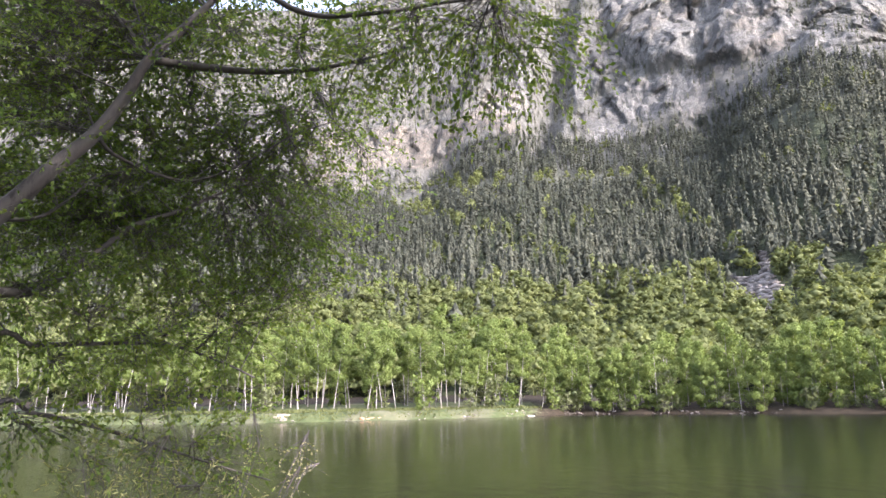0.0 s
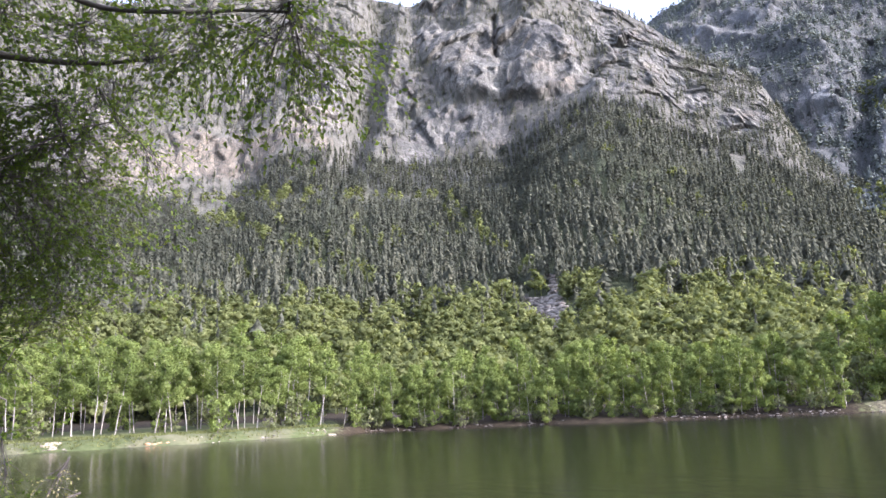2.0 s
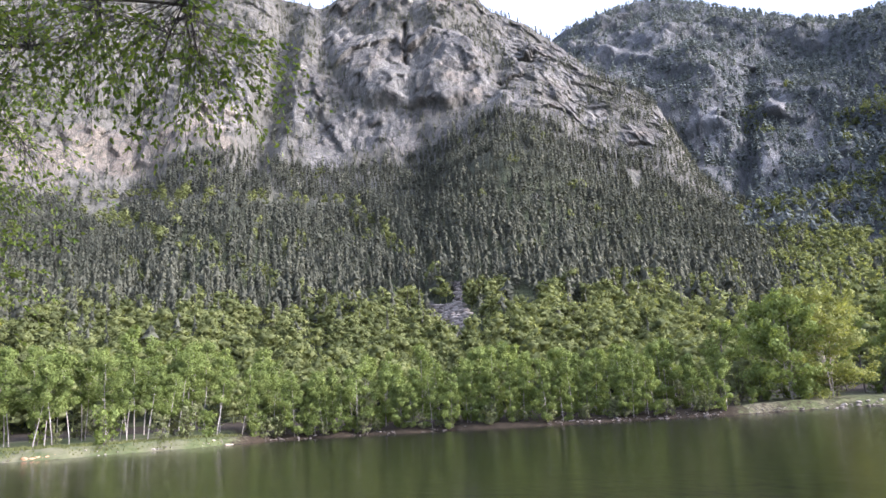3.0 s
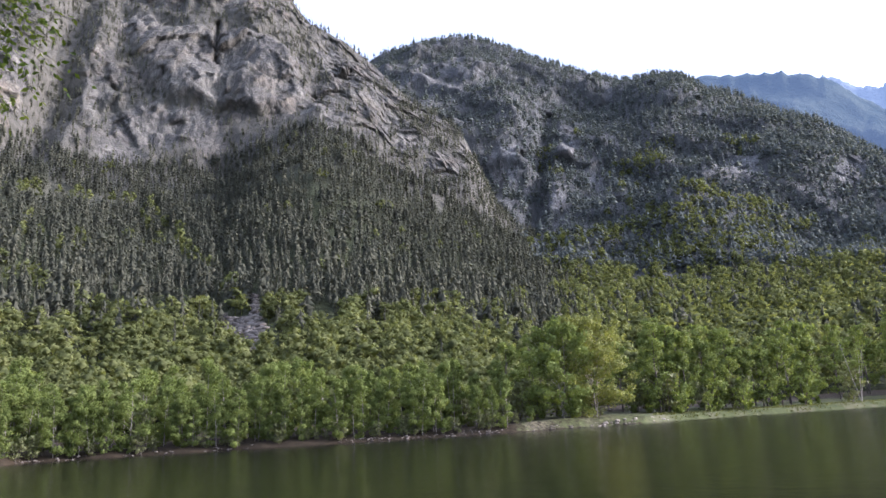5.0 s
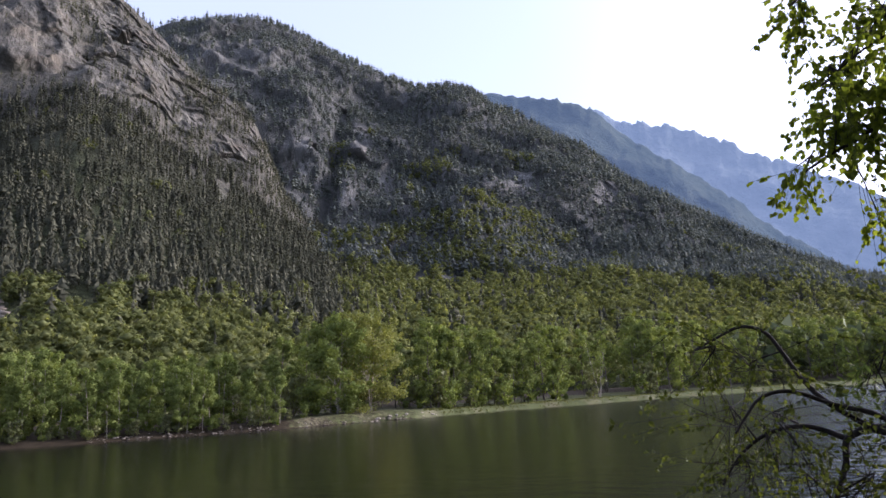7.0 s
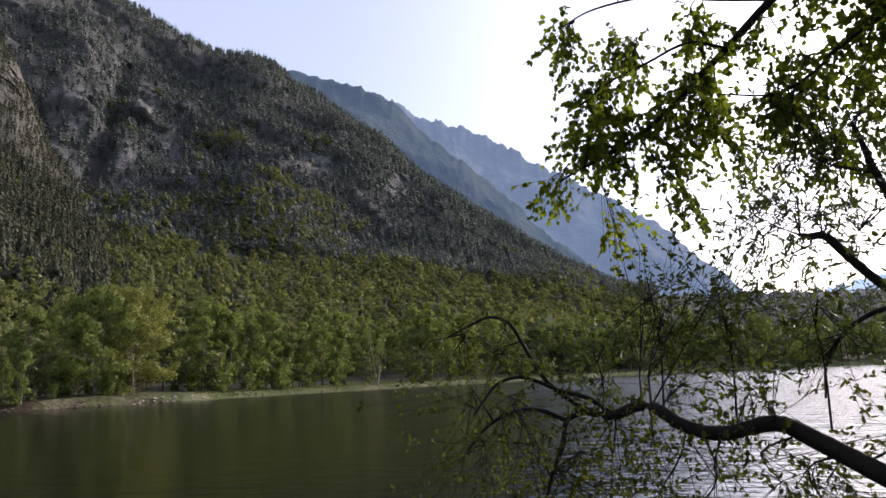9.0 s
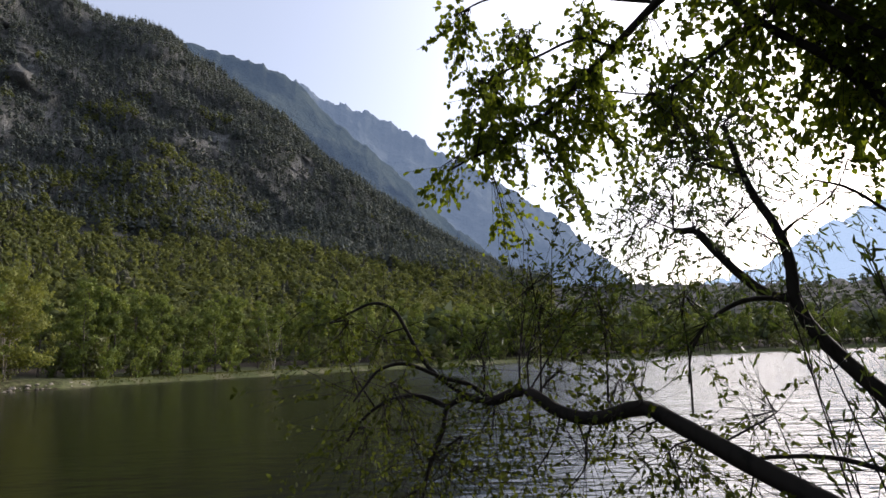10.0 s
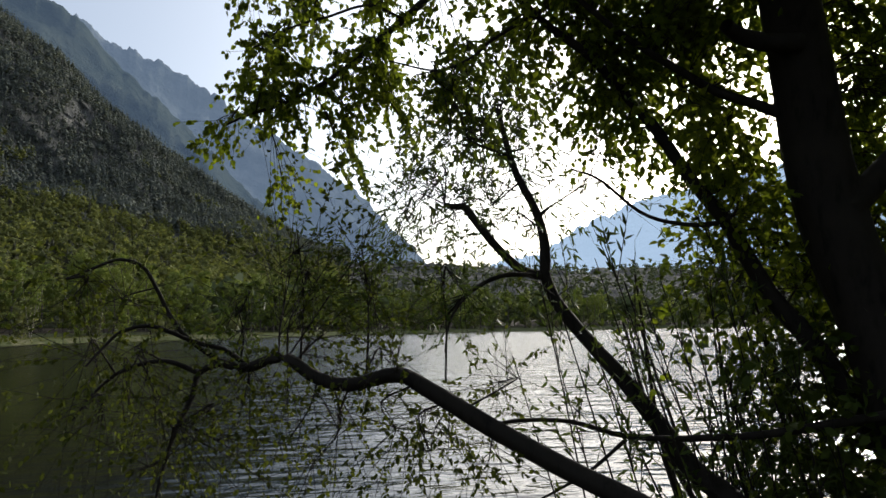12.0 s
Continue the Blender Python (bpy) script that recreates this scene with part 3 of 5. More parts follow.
build_slope("rocky_mountain", shape_a, -38, 57, 0.16, np.concatenate([np.linspace(0, 1, 40), np.linspace(1, 2, 215)[1:], np.linspace(2, 3, 12)[1:]]),
            M_SLOPE, "steep mountain with bare grey cliffs above a pine-covered slope")
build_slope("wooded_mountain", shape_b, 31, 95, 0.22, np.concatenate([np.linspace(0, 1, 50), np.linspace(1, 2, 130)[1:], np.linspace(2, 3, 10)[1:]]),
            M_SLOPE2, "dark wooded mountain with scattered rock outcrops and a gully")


def build_far(name, crest, az0, az1, step, r0, r1, material, label, rough, jag):
    az = np.arange(az0, az1, step)
    s = np.concatenate([np.linspace(0, 1, 60), np.linspace(1, 1.3, 6)[1:]])
    A, S = np.meshgrid(az, s)
    s1 = np.clip(S, 0, 1)
    zc = r1 * np.tan(np.radians(crest(A)))
    r = r0 + (r1 - r0) * S
    z = 3 + (zc - 3) * s1 ** 1.25 - zc * 1.8 * np.clip(S - 1, 0, 1)
    x, y = polar(A, r)
    n = fbm(x / rough, y / rough, z / rough, 5, True)
    hold = np.clip(s1 * 3, 0, 1) * np.clip((1.05 - S) / 0.2, 0.1, 1)
    r = r - hold * n * rough * 0.35
    z = z + jag * fbm(A * 1.6, 0 * A, 0 * A + 3.3, 5, True) * np.clip((s1 - 0.85) / 0.15, 0, 1) * (S <= 1)
    x, y = polar(A, r)
    me = mesh_np(name, np.stack([x, y, z], -1).reshape(-1, 3), grid_faces(len(s), len(az)), material, True)
    tagged(new(name, me), label, "mountain", kind="structure")


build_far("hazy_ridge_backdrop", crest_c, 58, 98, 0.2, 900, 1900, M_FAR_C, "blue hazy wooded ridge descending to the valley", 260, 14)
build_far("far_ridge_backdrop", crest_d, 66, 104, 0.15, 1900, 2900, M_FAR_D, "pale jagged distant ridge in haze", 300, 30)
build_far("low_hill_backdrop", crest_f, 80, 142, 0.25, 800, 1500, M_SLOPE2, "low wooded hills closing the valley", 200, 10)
build_far("pale_mountain_backdrop", crest_e, 100, 165, 0.3, 3200, 4300, M_FAR_E, "distant mountain down the valley, its pale blue haze painted on", 400, 40)

# ---- woods on the slopes: past counting, one mesh a kind ----
def sprays(g, p, d, out, long, wide):
    """Ragged triangular sprays at p pointing along d; their shading follows the crown's outward side."""
    n = len(p)
    side = unit(np.cross(d, out + g.normal(0, 0.25, (n, 3))))
    a, b, c = p - side * wide, p + side * wide, p + d * long
    flip = (np.cross(b - a, c - a) * out).sum(1) < 0
    a2, b2 = np.where(flip[:, None], b, a), np.where(flip[:, None], a, b)
    V = np.stack([a2, b2, c], 1).reshape(-1, 3)
    return V, np.repeat(out, 3, 0)


def pine_proto(seed, tiers=8, points=9, wide=0.17, top=0.3):
    """A conifer one unit high: ragged drooping skirts of boughs stacked round a stem."""
    g = np.random.default_rng(seed)
    V, F, N = [], [], []
    for k in range(tiers):
        q = (k + g.uniform(-0.2, 0.2)) / tiers
        zb = 0.14 + 0.76 * max(q, 0)
        rad = wide * 0.85 * (0.6 + 4 * q if q < 0.1 else 1.0 - (0.88 - 0.3 * top) * ((q - 0.1) / 0.9) ** (1 + 0.5 * top)) * g.uniform(0.75, 1.2)
        lean = g.normal(0, 0.14 * wide, 2)
        a = (np.arange(points) + g.uniform(-0.3, 0.3, points)) * 2 * np.pi / points + g.uniform(0, 6.28)
        reach = rad * np.where(np.arange(points) % 2 == 0, g.uniform(0.75, 1.4, points), g.uniform(0.18, 0.4, points))
        rim = np.stack([np.cos(a) * reach + lean[0], np.sin(a) * reach + lean[1], zb + g.normal(0, 0.022, points) - 0.35 * (reach - rad * 0.7)], -1)
        apex = np.array([[lean[0] * 0.3, lean[1] * 0.3, min(zb + 0.08 + 0.8 * rad, 1.02)]])
        off = sum(len(v) for v in V)
        V.append(np.concatenate([apex, rim]))
        N.append(unit(np.concatenate([[[0, 0, 0.5]], np.stack([np.cos(a), np.sin(a), 0 * a + 0.12], -1)]) + g.normal(0, 0.3, (points + 1, 3))))
        i = np.arange(points)
        F.append(np.stack([0 * i, 1 + i, 1 + (i + 1) % points], -1) + off)
    off = sum(len(v) for v in V)
    V.append(np.array([(-0.012, 0, 0), (0.012, 0, 0), (0, 0, 0.6), (0, -0.012, 0), (0, 0.012, 0), (0, 0, 0.6), (-0.02, 0, 0.84), (0.02, 0, 0.84), (0, 0, 1.04)]))
    N.append(np.tile(unit(np.array([0.3, -0.3, 0.6])), (9, 1)))
    F.append(np.arange(9).reshape(3, 3) + off)
    return np.concatenate(V), np.concatenate(F), np.concatenate(N)


def crown_proto(seed, count=260, lobes=9, low=0.2):
    """A broadleaf tree one unit high: leafy sprays over a few rounded, uneven boughs, on a stem."""
    g = np.random.default_rng(seed)
    turn = np.arange(lobes) * 2.4 + g.uniform(0, 6.28)
    cen = np.stack([np.cos(turn) * 0.17, np.sin(turn) * 0.17, low + 0.16 + (0.62 - low) * (np.arange(lobes) + g.uniform(0, 1, lobes)) / lobes], -1) * g.uniform(0.85, 1.15, (lobes, 3))
    cen[-1] = (g.normal(0, 0.04), g.normal(0, 0.04), 0.82)
    rad = g.uniform(0.13, 0.19, lobes)
    k = g.integers(0, lobes, count)
    d = unit(g.normal(0, 1, (count, 3)) + np.array([0, 0, 0.3]))
    p = cen[k] + d * rad[k][:, None] * g.uniform(0.75, 1.15, (count, 1)) * np.array([1, 1, 0.8])
    out = unit(d + 0.4 * unit(p - np.array([0, 0, 0.45])) + g.normal(0, 0.22, (count, 3)))
    run = unit(np.cross(out, g.normal(0, 1, (count, 3))) + g.normal(0, 0.3, (count, 3)))
    size = (1.0 / count) ** 0.5
    V, N = sprays(g, p, run, out, 1.0 * size * g.uniform(0.5, 1.3, (count, 1)), 0.46 * size * g.uniform(0.5, 1.3, (count, 1)))
    stem = np.array([(-0.016, 0, 0), (0.016, 0, 0), (0, 0, 0.7), (0, -0.016, 0), (0, 0.016, 0), (0, 0, 0.7)])
    V = np.concatenate([V, stem])
    N = np.concatenate([N, np.tile(unit(np.array([0.5, -0.5, 0.1])), (6, 1))])
    F = np.arange(len(V)).reshape(-1, 3)
    for c, q in zip(cen, rad):
        lump = OCTA_V * q * 0.8 * g.uniform(0.7, 1.15, (6, 1)) * np.array([1, 1, 0.8]) + c
        F = np.concatenate([F, OCTA_F + len(V)])
        V, N = np.concatenate([V, lump]), np.concatenate([N, unit(OCTA_V + g.normal(0, 0.3, (6, 3)))])
    return V, F, N


def scatter(name, protos, place, height, widen, material, label, category):
    """Joins copies of the prototypes at the given places, turned and scaled at random."""
    V, F, N, T, off = [], [], [], [], 0
    n = len(place)
    tone = rng.uniform(0, 1, n)
    kind = rng.integers(0, len(protos), n)
    turn = rng.uniform(0, 6.283, n)
    for q, (pv, pf, *pn) in enumerate(protos):
        idx = np.where(kind == q)[0]
        if not len(idx):
            continue
        c, s = np.cos(turn[idx])[:, None], np.sin(turn[idx])[:, None]
        h, w = height[idx][:, None], (height * widen)[idx][:, None]
        x = (pv[None, :, 0] * c - pv[None, :, 1] * s) * w + place[idx, 0][:, None]
        y = (pv[None, :, 0] * s + pv[None, :, 1] * c) * w + place[idx, 1][:, None]
        z = pv[None, :, 2] * h + place[idx, 2][:, None]
        V.append(np.stack([x, y, z], -1).reshape(-1, 3))
        F.append((pf[None] + (np.arange(len(idx)) * len(pv))[:, None, None]).reshape(-1, 3) + off)
        off += len(idx) * len(pv)
        T.append(np.repeat(tone[idx], len(pv)))
        if pn:
            m = pn[0]
            N.append(np.stack([m[None, :, 0] * c - m[None, :, 1] * s, m[None, :, 0] * s + m[None, :, 1] * c, m[None, :, 2] + 0 * c], -1).reshape(-1, 3))
    me = mesh_np(name, np.concatenate(V), np.concatenate(F), material, attr={"tone": np.concatenate(T)}, normals=np.concatenate(N) if N else None)
    return tagged(new(name, me), label, category, kind="stuff")


def on_slope(shape, az0, az1, s0, s1, n):
    az, s = rng.uniform(az0, az1, n), rng.uniform(s0, s1, n)
    r, z, rock = shape(az, s)
    x, y = polar(az, r)
    el = np.degrees(np.arctan2(z - 2.2, r))
    return az, s, r, el, rock, np.stack([x, y, z - 0.4], -1)


SHAPES = ((1, 0.17, 0.3), (2, 0.14, 0.2), (3, 0.2, 0.8), (4, 0.16, 0.5), (8, 0.22, 1.0), (9, 0.13, 0.2))
PINES = [pine_proto(k, 8, 8, w * 0.95, tp) for k, w, tp in SHAPES]
FAR_PINES = [pine_proto(k, 5, 8, w * 0.95, tp) for k, w, tp in SHAPES]
LEDGE_PINES = [pine_proto(k, 4, 6, w, tp) for k, w, tp in SHAPES]
CROWNS = [crown_proto(k, 150, 7) for k in (11, 12, 13, 14, 19, 20)]



def tongue(az, el):
    """Broadleaf tongues that climb into the pines."""
    t = np.abs(el - np.interp(az, [-10, 3.5, 8.6, 14.5], [18.2, 13.8, 11.5, 8.7])) < 0.6 + 0.5 * vnoise(az * 0.7, el, 0 * az)
    t |= np.abs(el - np.interp(az, [17, 21.5, 25.5], [17.5, 12.2, 9.0])) < 0.4 + 0.3 * vnoise(az, el, 0 * az + 2)
    return t & (az < 26) & (az > -12)


# lower slope of the near mountain
az, s, r, el, rock, p = on_slope(shape_a, -34, 55, 0.22, 1.02, 17000)
ok = (rng.uniform(0, 1, len(az)) < np.clip((r / 620) * 1.15, 0.4, 1)) & ~scree(az, el) & ~tongue(az, el) & (el > 6.4 + 1.2 * vnoise(az * 0.5, r * 0.01, 0 * az)) & (rock < 0.6) & ((vnoise(az * 0.8, el * 0.9, 0 * az + 8) > -0.75) | (el < 12))
for sel, protos in ((ok & (r < 340), PINES), (ok & (r >= 340), FAR_PINES)):
    scatter("pine_wood", protos, p[sel], rng.uniform(7.5, 16, sel.sum()), rng.uniform(0.7, 1.1, sel.sum()), M_PINE, "dense pine wood on the lower mountain slope", "forest")
# pines on ledges and above the cliffs
az, s, r, el, rock, p = on_slope(shape_a, -34, 50, 1.0, 2.06, 15000)
ok = rng.uniform(0, 1, len(az)) < np.clip(1.15 - 1.3 * rock, 0.14, 0.9)
scatter("ledge_pines", LEDGE_PINES, p[ok], np.where(rock[ok] > 0.6, rng.uniform(3, 7.5, ok.sum()), rng.uniform(6, 12.5, ok.sum())), np.full(ok.sum(), 1.0), M_PINE, "scattered pines clinging to cliff ledges", "forest")
# second mountain
az, s, r, el, rock, p = on_slope(shape_b, 32, 94, 0.95, 2.03, 23000)
ok = rng.uniform(0, 1, len(az)) < np.where(rock > 0.46, 0.2, 0.9) * np.clip(r / 900, 0.5, 1)
scatter("spruce_wood", [pine_proto(k, 3, 6, w) for k, w in ((5, 0.19), (6, 0.22), (7, 0.16))], p[ok], rng.uniform(9, 18, ok.sum()), np.full(ok.sum(), 1.15), M_PINE2, "dark conifer wood covering the second mountain", "forest")
# broadleaf belt on the toe of the slopes
az, s, r, el, rock, p = on_slope(shape_a, -34, 48, 0.0, 0.5, 3600)
ok = (el < 8.2 + 1.8 * vnoise(az * 0.35, r * 0.012, 0 * az)) & ~scree(az, el)
p1, r1 = p[ok], r[ok]
az, s, r, el, rock, p = on_slope(shape_b, 36, 94, 0.0, 1.08, 4000)
ok = rng.uniform(0, 1, len(p)) < np.clip(r / 420, 0.35, 1)
p2, r2 = p[ok], r[ok]
az, s, r, el, rock, p = on_slope(shape_a, -34, 50, 0.3, 1.0, 2800)
ok = (((vnoise(az * 0.22, el * 0.35, 0 * az + 4) > 0.3) & (rng.uniform(0, 1, len(az)) < 0.18)) | tongue(az, el)) & ~scree(az, el)
p3, r3 = p[ok], r[ok]
az, s, r, el, rock, p = on_slope(shape_b, 50, 94, 1.0, 1.55, 4200)
ok = (vnoise(az * 0.3, el * 0.5, 0 * az + 14) + 0.4 * vnoise(az * 1.1, el * 1.3, 0 * az) > 0.02 + 0.5 * (s - 1)) & (rock < 0.5)
p4, r4 = p[ok], r[ok]
pp, rr = np.concatenate([p1, p2, p3, p4]), np.concatenate([r1, r2, r3, r4])
near = rr < 270
for sel, protos in ((near, CROWNS), (~near, [crown_proto(k, 46, 4) for k in (15, 16, 17, 18)])):
    scatter("broadleaf_wood", protos, pp[sel], rng.uniform(6.5, 12.5, sel.sum()), rng.uniform(0.85, 1.3, sel.sum()), M_WOOD, "fresh green broadleaf wood along the foot of the mountains", "forest")
# dark pines among the broadleaves
az, s, r, el, rock, p = on_slope(shape_a, -34, 52, 0.12, 0.5, 420)
ok = ~scree(az, el)
az, s, r, el, rock, q = on_slope(shape_b, 40, 92, 0.15, 1.0, 900)
q = q[vnoise(az * 0.3, r * 0.02, 0 * az + 2) > 0]
pp = np.concatenate([p[ok], q])
scatter("mixed_pines", PINES, pp, rng.uniform(8, 15, len(pp)), rng.uniform(0.9, 1.3, len(pp)), M_PINE, "dark pines mixed among the broadleaf trees", "forest")
# woods of the valley floor and the low hills down the valley
n = 2300
az = rng.uniform(82, 138, n)
q = rng.uniform(0.0, 1.0, n) ** 1.3
r = far_shore(az) + 25 + q * 1250
x, y = polar(az, r)
z = np.clip(r - 800, 0, 700) / 700 * 1500 * np.tan(np.radians(crest_f(az))) * 0.97 + np.where(r < 800, (r - far_shore(az)) * 0.03, 3)
scatter("valley_wood", [crown_proto(k, 24, 3) for k in (21, 22, 23)], np.stack([x, y, z - 1], -1), rng.uniform(13, 20, n), rng.uniform(0.9, 1.25, n), M_VALLEY, "continuous valley woodland beyond the river", "forest")

# ---- trees and stones of the far bank ----
def tube(points, radii, sides=6):
    """A tapered round stem along a polyline: verts and quads."""
    P = np.asarray(points, float)
    T = np.gradient(P, axis=0)
    T /= np.linalg.norm(T, axis=1)[:, None] + 1e-9
    ref = np.array([0.3, 0.9, 0.2])
    U = np.cross(T, ref)
    U /= np.linalg.norm(U, axis=1)[:, None] + 1e-9
    W = np.cross(T, U)
    a = np.arange(sides) * 2 * np.pi / sides
    ring = U[:, None] * np.cos(a)[None, :, None] + W[:, None] * np.sin(a)[None, :, None]
    V = (P[:, None] + ring * np.asarray(radii)[:, None, None]).reshape(-1, 3)
    return V, grid_faces(len(P), sides, True)


def joined(pieces):
    V, F, off = [], [], 0
    for v, f in pieces:
        V.append(v)
        F.append(np.asarray(f) + off)
        off += len(v)
    return np.concatenate(V), np.concatenate(F)


def smooth_line(points, n):
    """Catmull-Rom through the points."""
    P = np.asarray(points, float)
    P = np.concatenate([[2 * P[0] - P[1]], P, [2 * P[-1] - P[-2]]])
    out = []
    m = len(P) - 3
    for q in np.linspace(0, m - 1e-6, n):
        i = int(q)
        t = q - i
        a, b, c, d = P[i:i + 4]
        out.append(0.5 * (2 * b + (c - a) * t + (2 * a - 5 * b + 4 * c - d) * t * t + (3 * b - a - 3 * c + d) * t ** 3))
    return np.array(out)


def cards(g, centres, spread, size, squash=0.8, axis=None):
    """Leafy sprays as small quads about the centres, shaded by the outward side of clump and crown."""
    n = len(centres)
    d = unit(g.normal(0, 1, (n, 3)))
    p = centres + d * (g.uniform(0.25, 1.0, (n, 1)) ** 0.5 * 1.5) * spread * np.array([1, 1, squash])
    out = unit(0.8 * d + 0.4 * unit((p - axis) * np.array([1, 1, 0.4])) + g.normal(0, 0.38, (n, 3)))
    run = unit(np.cross(out, g.normal(0, 1, (n, 3))) + g.normal(0, 0.35, (n, 3)))
    s = g.uniform(size * 0.55, size * 1.3, n)[:, None]
    V, N = sprays(g, p - run * s * 0.6, run, out, s * 1.9, s * 0.85)
    return V, np.arange(3 * n).reshape(-1, 3), N


def bank_tree(name, seed, h, low, spread, sprays, leaf, bark, label, stems=1, lean=0.06, size=0.2, rad=0.012, limbs=16, bend=0.03, clump=1.0):
    """A bank tree at the origin: bare lower stem(s), rising limbs, loose crown of sprays."""
    g = np.random.default_rng(seed)
    wood, ends = [], []
    for st in range(stems):
        a = g.uniform(0, 6.28) if stems == 1 else st * 6.28 / stems + 0.5
        tilt = lean * (1 if stems == 1 else 3.2) * g.uniform(0.5, 1.2)
        k = np.linspace(0, 1, 9)
        hs = h * (1 if st == 0 else g.uniform(0.8, 0.97))
        x = np.cos(a) * tilt * hs * k + np.cumsum(g.normal(0, bend, 9)) * k * hs * 0.25
        y = np.sin(a) * tilt * hs * k + np.cumsum(g.normal(0, bend, 9)) * k * hs * 0.25
        line = np.stack([x, y, k * hs - 0.3 * (k == 0)], -1)
        wood.append(tube(line, hs * rad * (1 - 0.88 * k) + 0.012, 5))
        for b in range(limbs):
            q = low + (0.97 - low) * (b + g.uniform(0, 1)) / limbs
            p0 = np.array([np.interp(q, k, line[:, c]) for c in range(3)])
            ang = g.uniform(0, 6.28)
            ln = spread * hs * (1.08 - q) ** 0.6 * g.uniform(0.55, 1.15)
            if q < low + 0.15:
                ln *= 0.75
            d = np.array([np.cos(ang), np.sin(ang), g.uniform(0.45, 1.1) if q > 0.3 else g.uniform(-0.1, 0.6)])
            mid, tip = p0 + d * ln * 0.5, p0 + d * ln * np.array([1, 1, 0.85])
            wood.append(tube(np.array([p0, mid, tip]), [hs * rad * 0.3, hs * rad * 0.2, 0.008], 3))
            if g.uniform(0, 1) > 0.12:
                ends += [p0 + (tip - p0) * f for f in (0.5, 0.8, 1.0, 1.0)]
        ends += [line[-1], line[-1], line[-2]]
    tree = new(name)
    tagged(tree, label, "tree")
    V, F = joined(wood)
    part("trunk", mesh_np("trunk", V, F, bark, True), tree)
    if sprays:
        ends = np.array(ends)
        c = ends[g.integers(0, len(ends), sprays)]
        V, F, N = cards(g, c, clump * (0.024 * h + 0.17), size, 0.8, np.array([0, 0, h * 0.55]))
        part("crown", mesh_np("crown", V, F, leaf, normals=N), tree)
    return tree


def stand(az, r, turn=0.0, size=1.0, sink=0.1):
    x, y = polar(az, r)
    return Matrix.LocRotScale((float(x), float(y), float(ground_z(az, r)) - sink), Euler((0, 0, turn)), (size, size, size))


def plant(protos, group, places):
    """Copies of the prototypes, one a place; the prototypes themselves stand at the first places."""
    for i, (az, r, sc) in enumerate(places):
        g = rng.uniform(0, 6.283)
        m = stand(az, r, g, sc)
        if i < len(protos):
            tagged(protos[i], group=group).matrix_basis = m
        else:
            ob = copy_thing(protos[int(rng.integers(0, len(protos)))], m)
            ob.matrix_basis = m


def row(az0, az1, n, d0, d1, s0, s1):
    out = []
    for i in range(n):
        az = az0 + (az1 - az0) * (i + rng.uniform(-0.9, 1.9)) / n
        wave = 1 + 0.16 * float(vnoise(np.array(az * 0.45), np.array(d0 * 1.0), np.array(0.5)))
        out.append((az, float(far_shore(az)) + rng.uniform(d0, d1), rng.uniform(s0, s1) * wave))
    random.Random(n).shuffle(out)
    return out


tall = [bank_tree("birch_tree", 31 + k, 11.5, lo, sp, 2600, M_BIRCH, M_BIRCHBARK, "slender white-stemmed birch with fresh green leaves on a grassy bank", lean=ln, size=0.138, rad=0.0058, clump=1.1, limbs=lm, bend=0.075)
        for k, (lo, sp, ln, lm) in enumerate([(0.34, 0.21, 0.08, 17), (0.28, 0.25, 0.16, 16), (0.38, 0.2, 0.12, 15), (0.26, 0.24, 0.06, 18), (0.36, 0.22, 0.2, 14), (0.3, 0.27, 0.12, 17)])]
plant(tall, "birches on the grassy bank", row(-33, 8.5, 30, 6.0, 11, 0.7, 1.0) + row(-33, 9, 30, 11, 20, 0.85, 1.12) + row(-33, 9, 26, 20, 34, 0.95, 1.25))
young = [bank_tree("young_birch", 51 + k, 9.4, 0.04, sp, 2600, M_BIRCH, M_BIRCHBARK, "young leafy birch crowded at the edge of the river", lean=ln, size=0.138, rad=0.0052, limbs=lm, clump=1.15)
         for k, (sp, ln, lm) in enumerate([(0.25, 0.05, 20), (0.21, 0.1, 21), (0.29, 0.04, 19), (0.24, 0.07, 20), (0.27, 0.12, 18), (0.2, 0.03, 22)])]
plant(young, "thicket at the waterside", row(9.5, 45, 38, 1.0, 3.8, 0.55, 0.98) + row(9, 45.5, 32, 5, 11, 0.8, 1.1) + row(9, 44, 28, 11, 26, 0.9, 1.22))
big = [bank_tree("woodland_tree", 71 + k, 14.5, 0.1, sp, 1700, M_BIRCH, M_GREYBARK, "tall leafy woodland tree behind the river bank", lean=0.04, size=0.23, limbs=lm, clump=1.1)
       for k, (sp, lm) in enumerate([(0.26, 30), (0.3, 27), (0.22, 32), (0.28, 28), (0.33, 26)])]
plant(big, "woodland behind the bank", row(56.5, 67.5, 13, 8, 13, 0.6, 0.95) + row(57, 69, 14, 13, 26, 0.9, 1.15) + row(45, 56, 10, 16, 34, 0.6, 0.9)
      + row(73, 90, 20, 8, 20, 0.85, 1.15) + row(70, 92, 24, 22, 50, 1.05, 1.4) + row(90, 124, 34, 5, 20, 0.95, 1.3) + row(90, 124, 30, 20, 60, 1.1, 1.5))
low_sc = [bank_tree("waterside_bush", 91 + k, 3.4, 0.05, 0.34, 400, lf, M_GREYBARK, lb, stems=3, lean=0.1, size=0.17, rad=0.008, limbs=10)
          for k, (lf, lb) in enumerate([(M_BIRCH, "dense green bush at the foot of the birches"), (M_SHRUB, "pale olive willow bush beside the water")])]
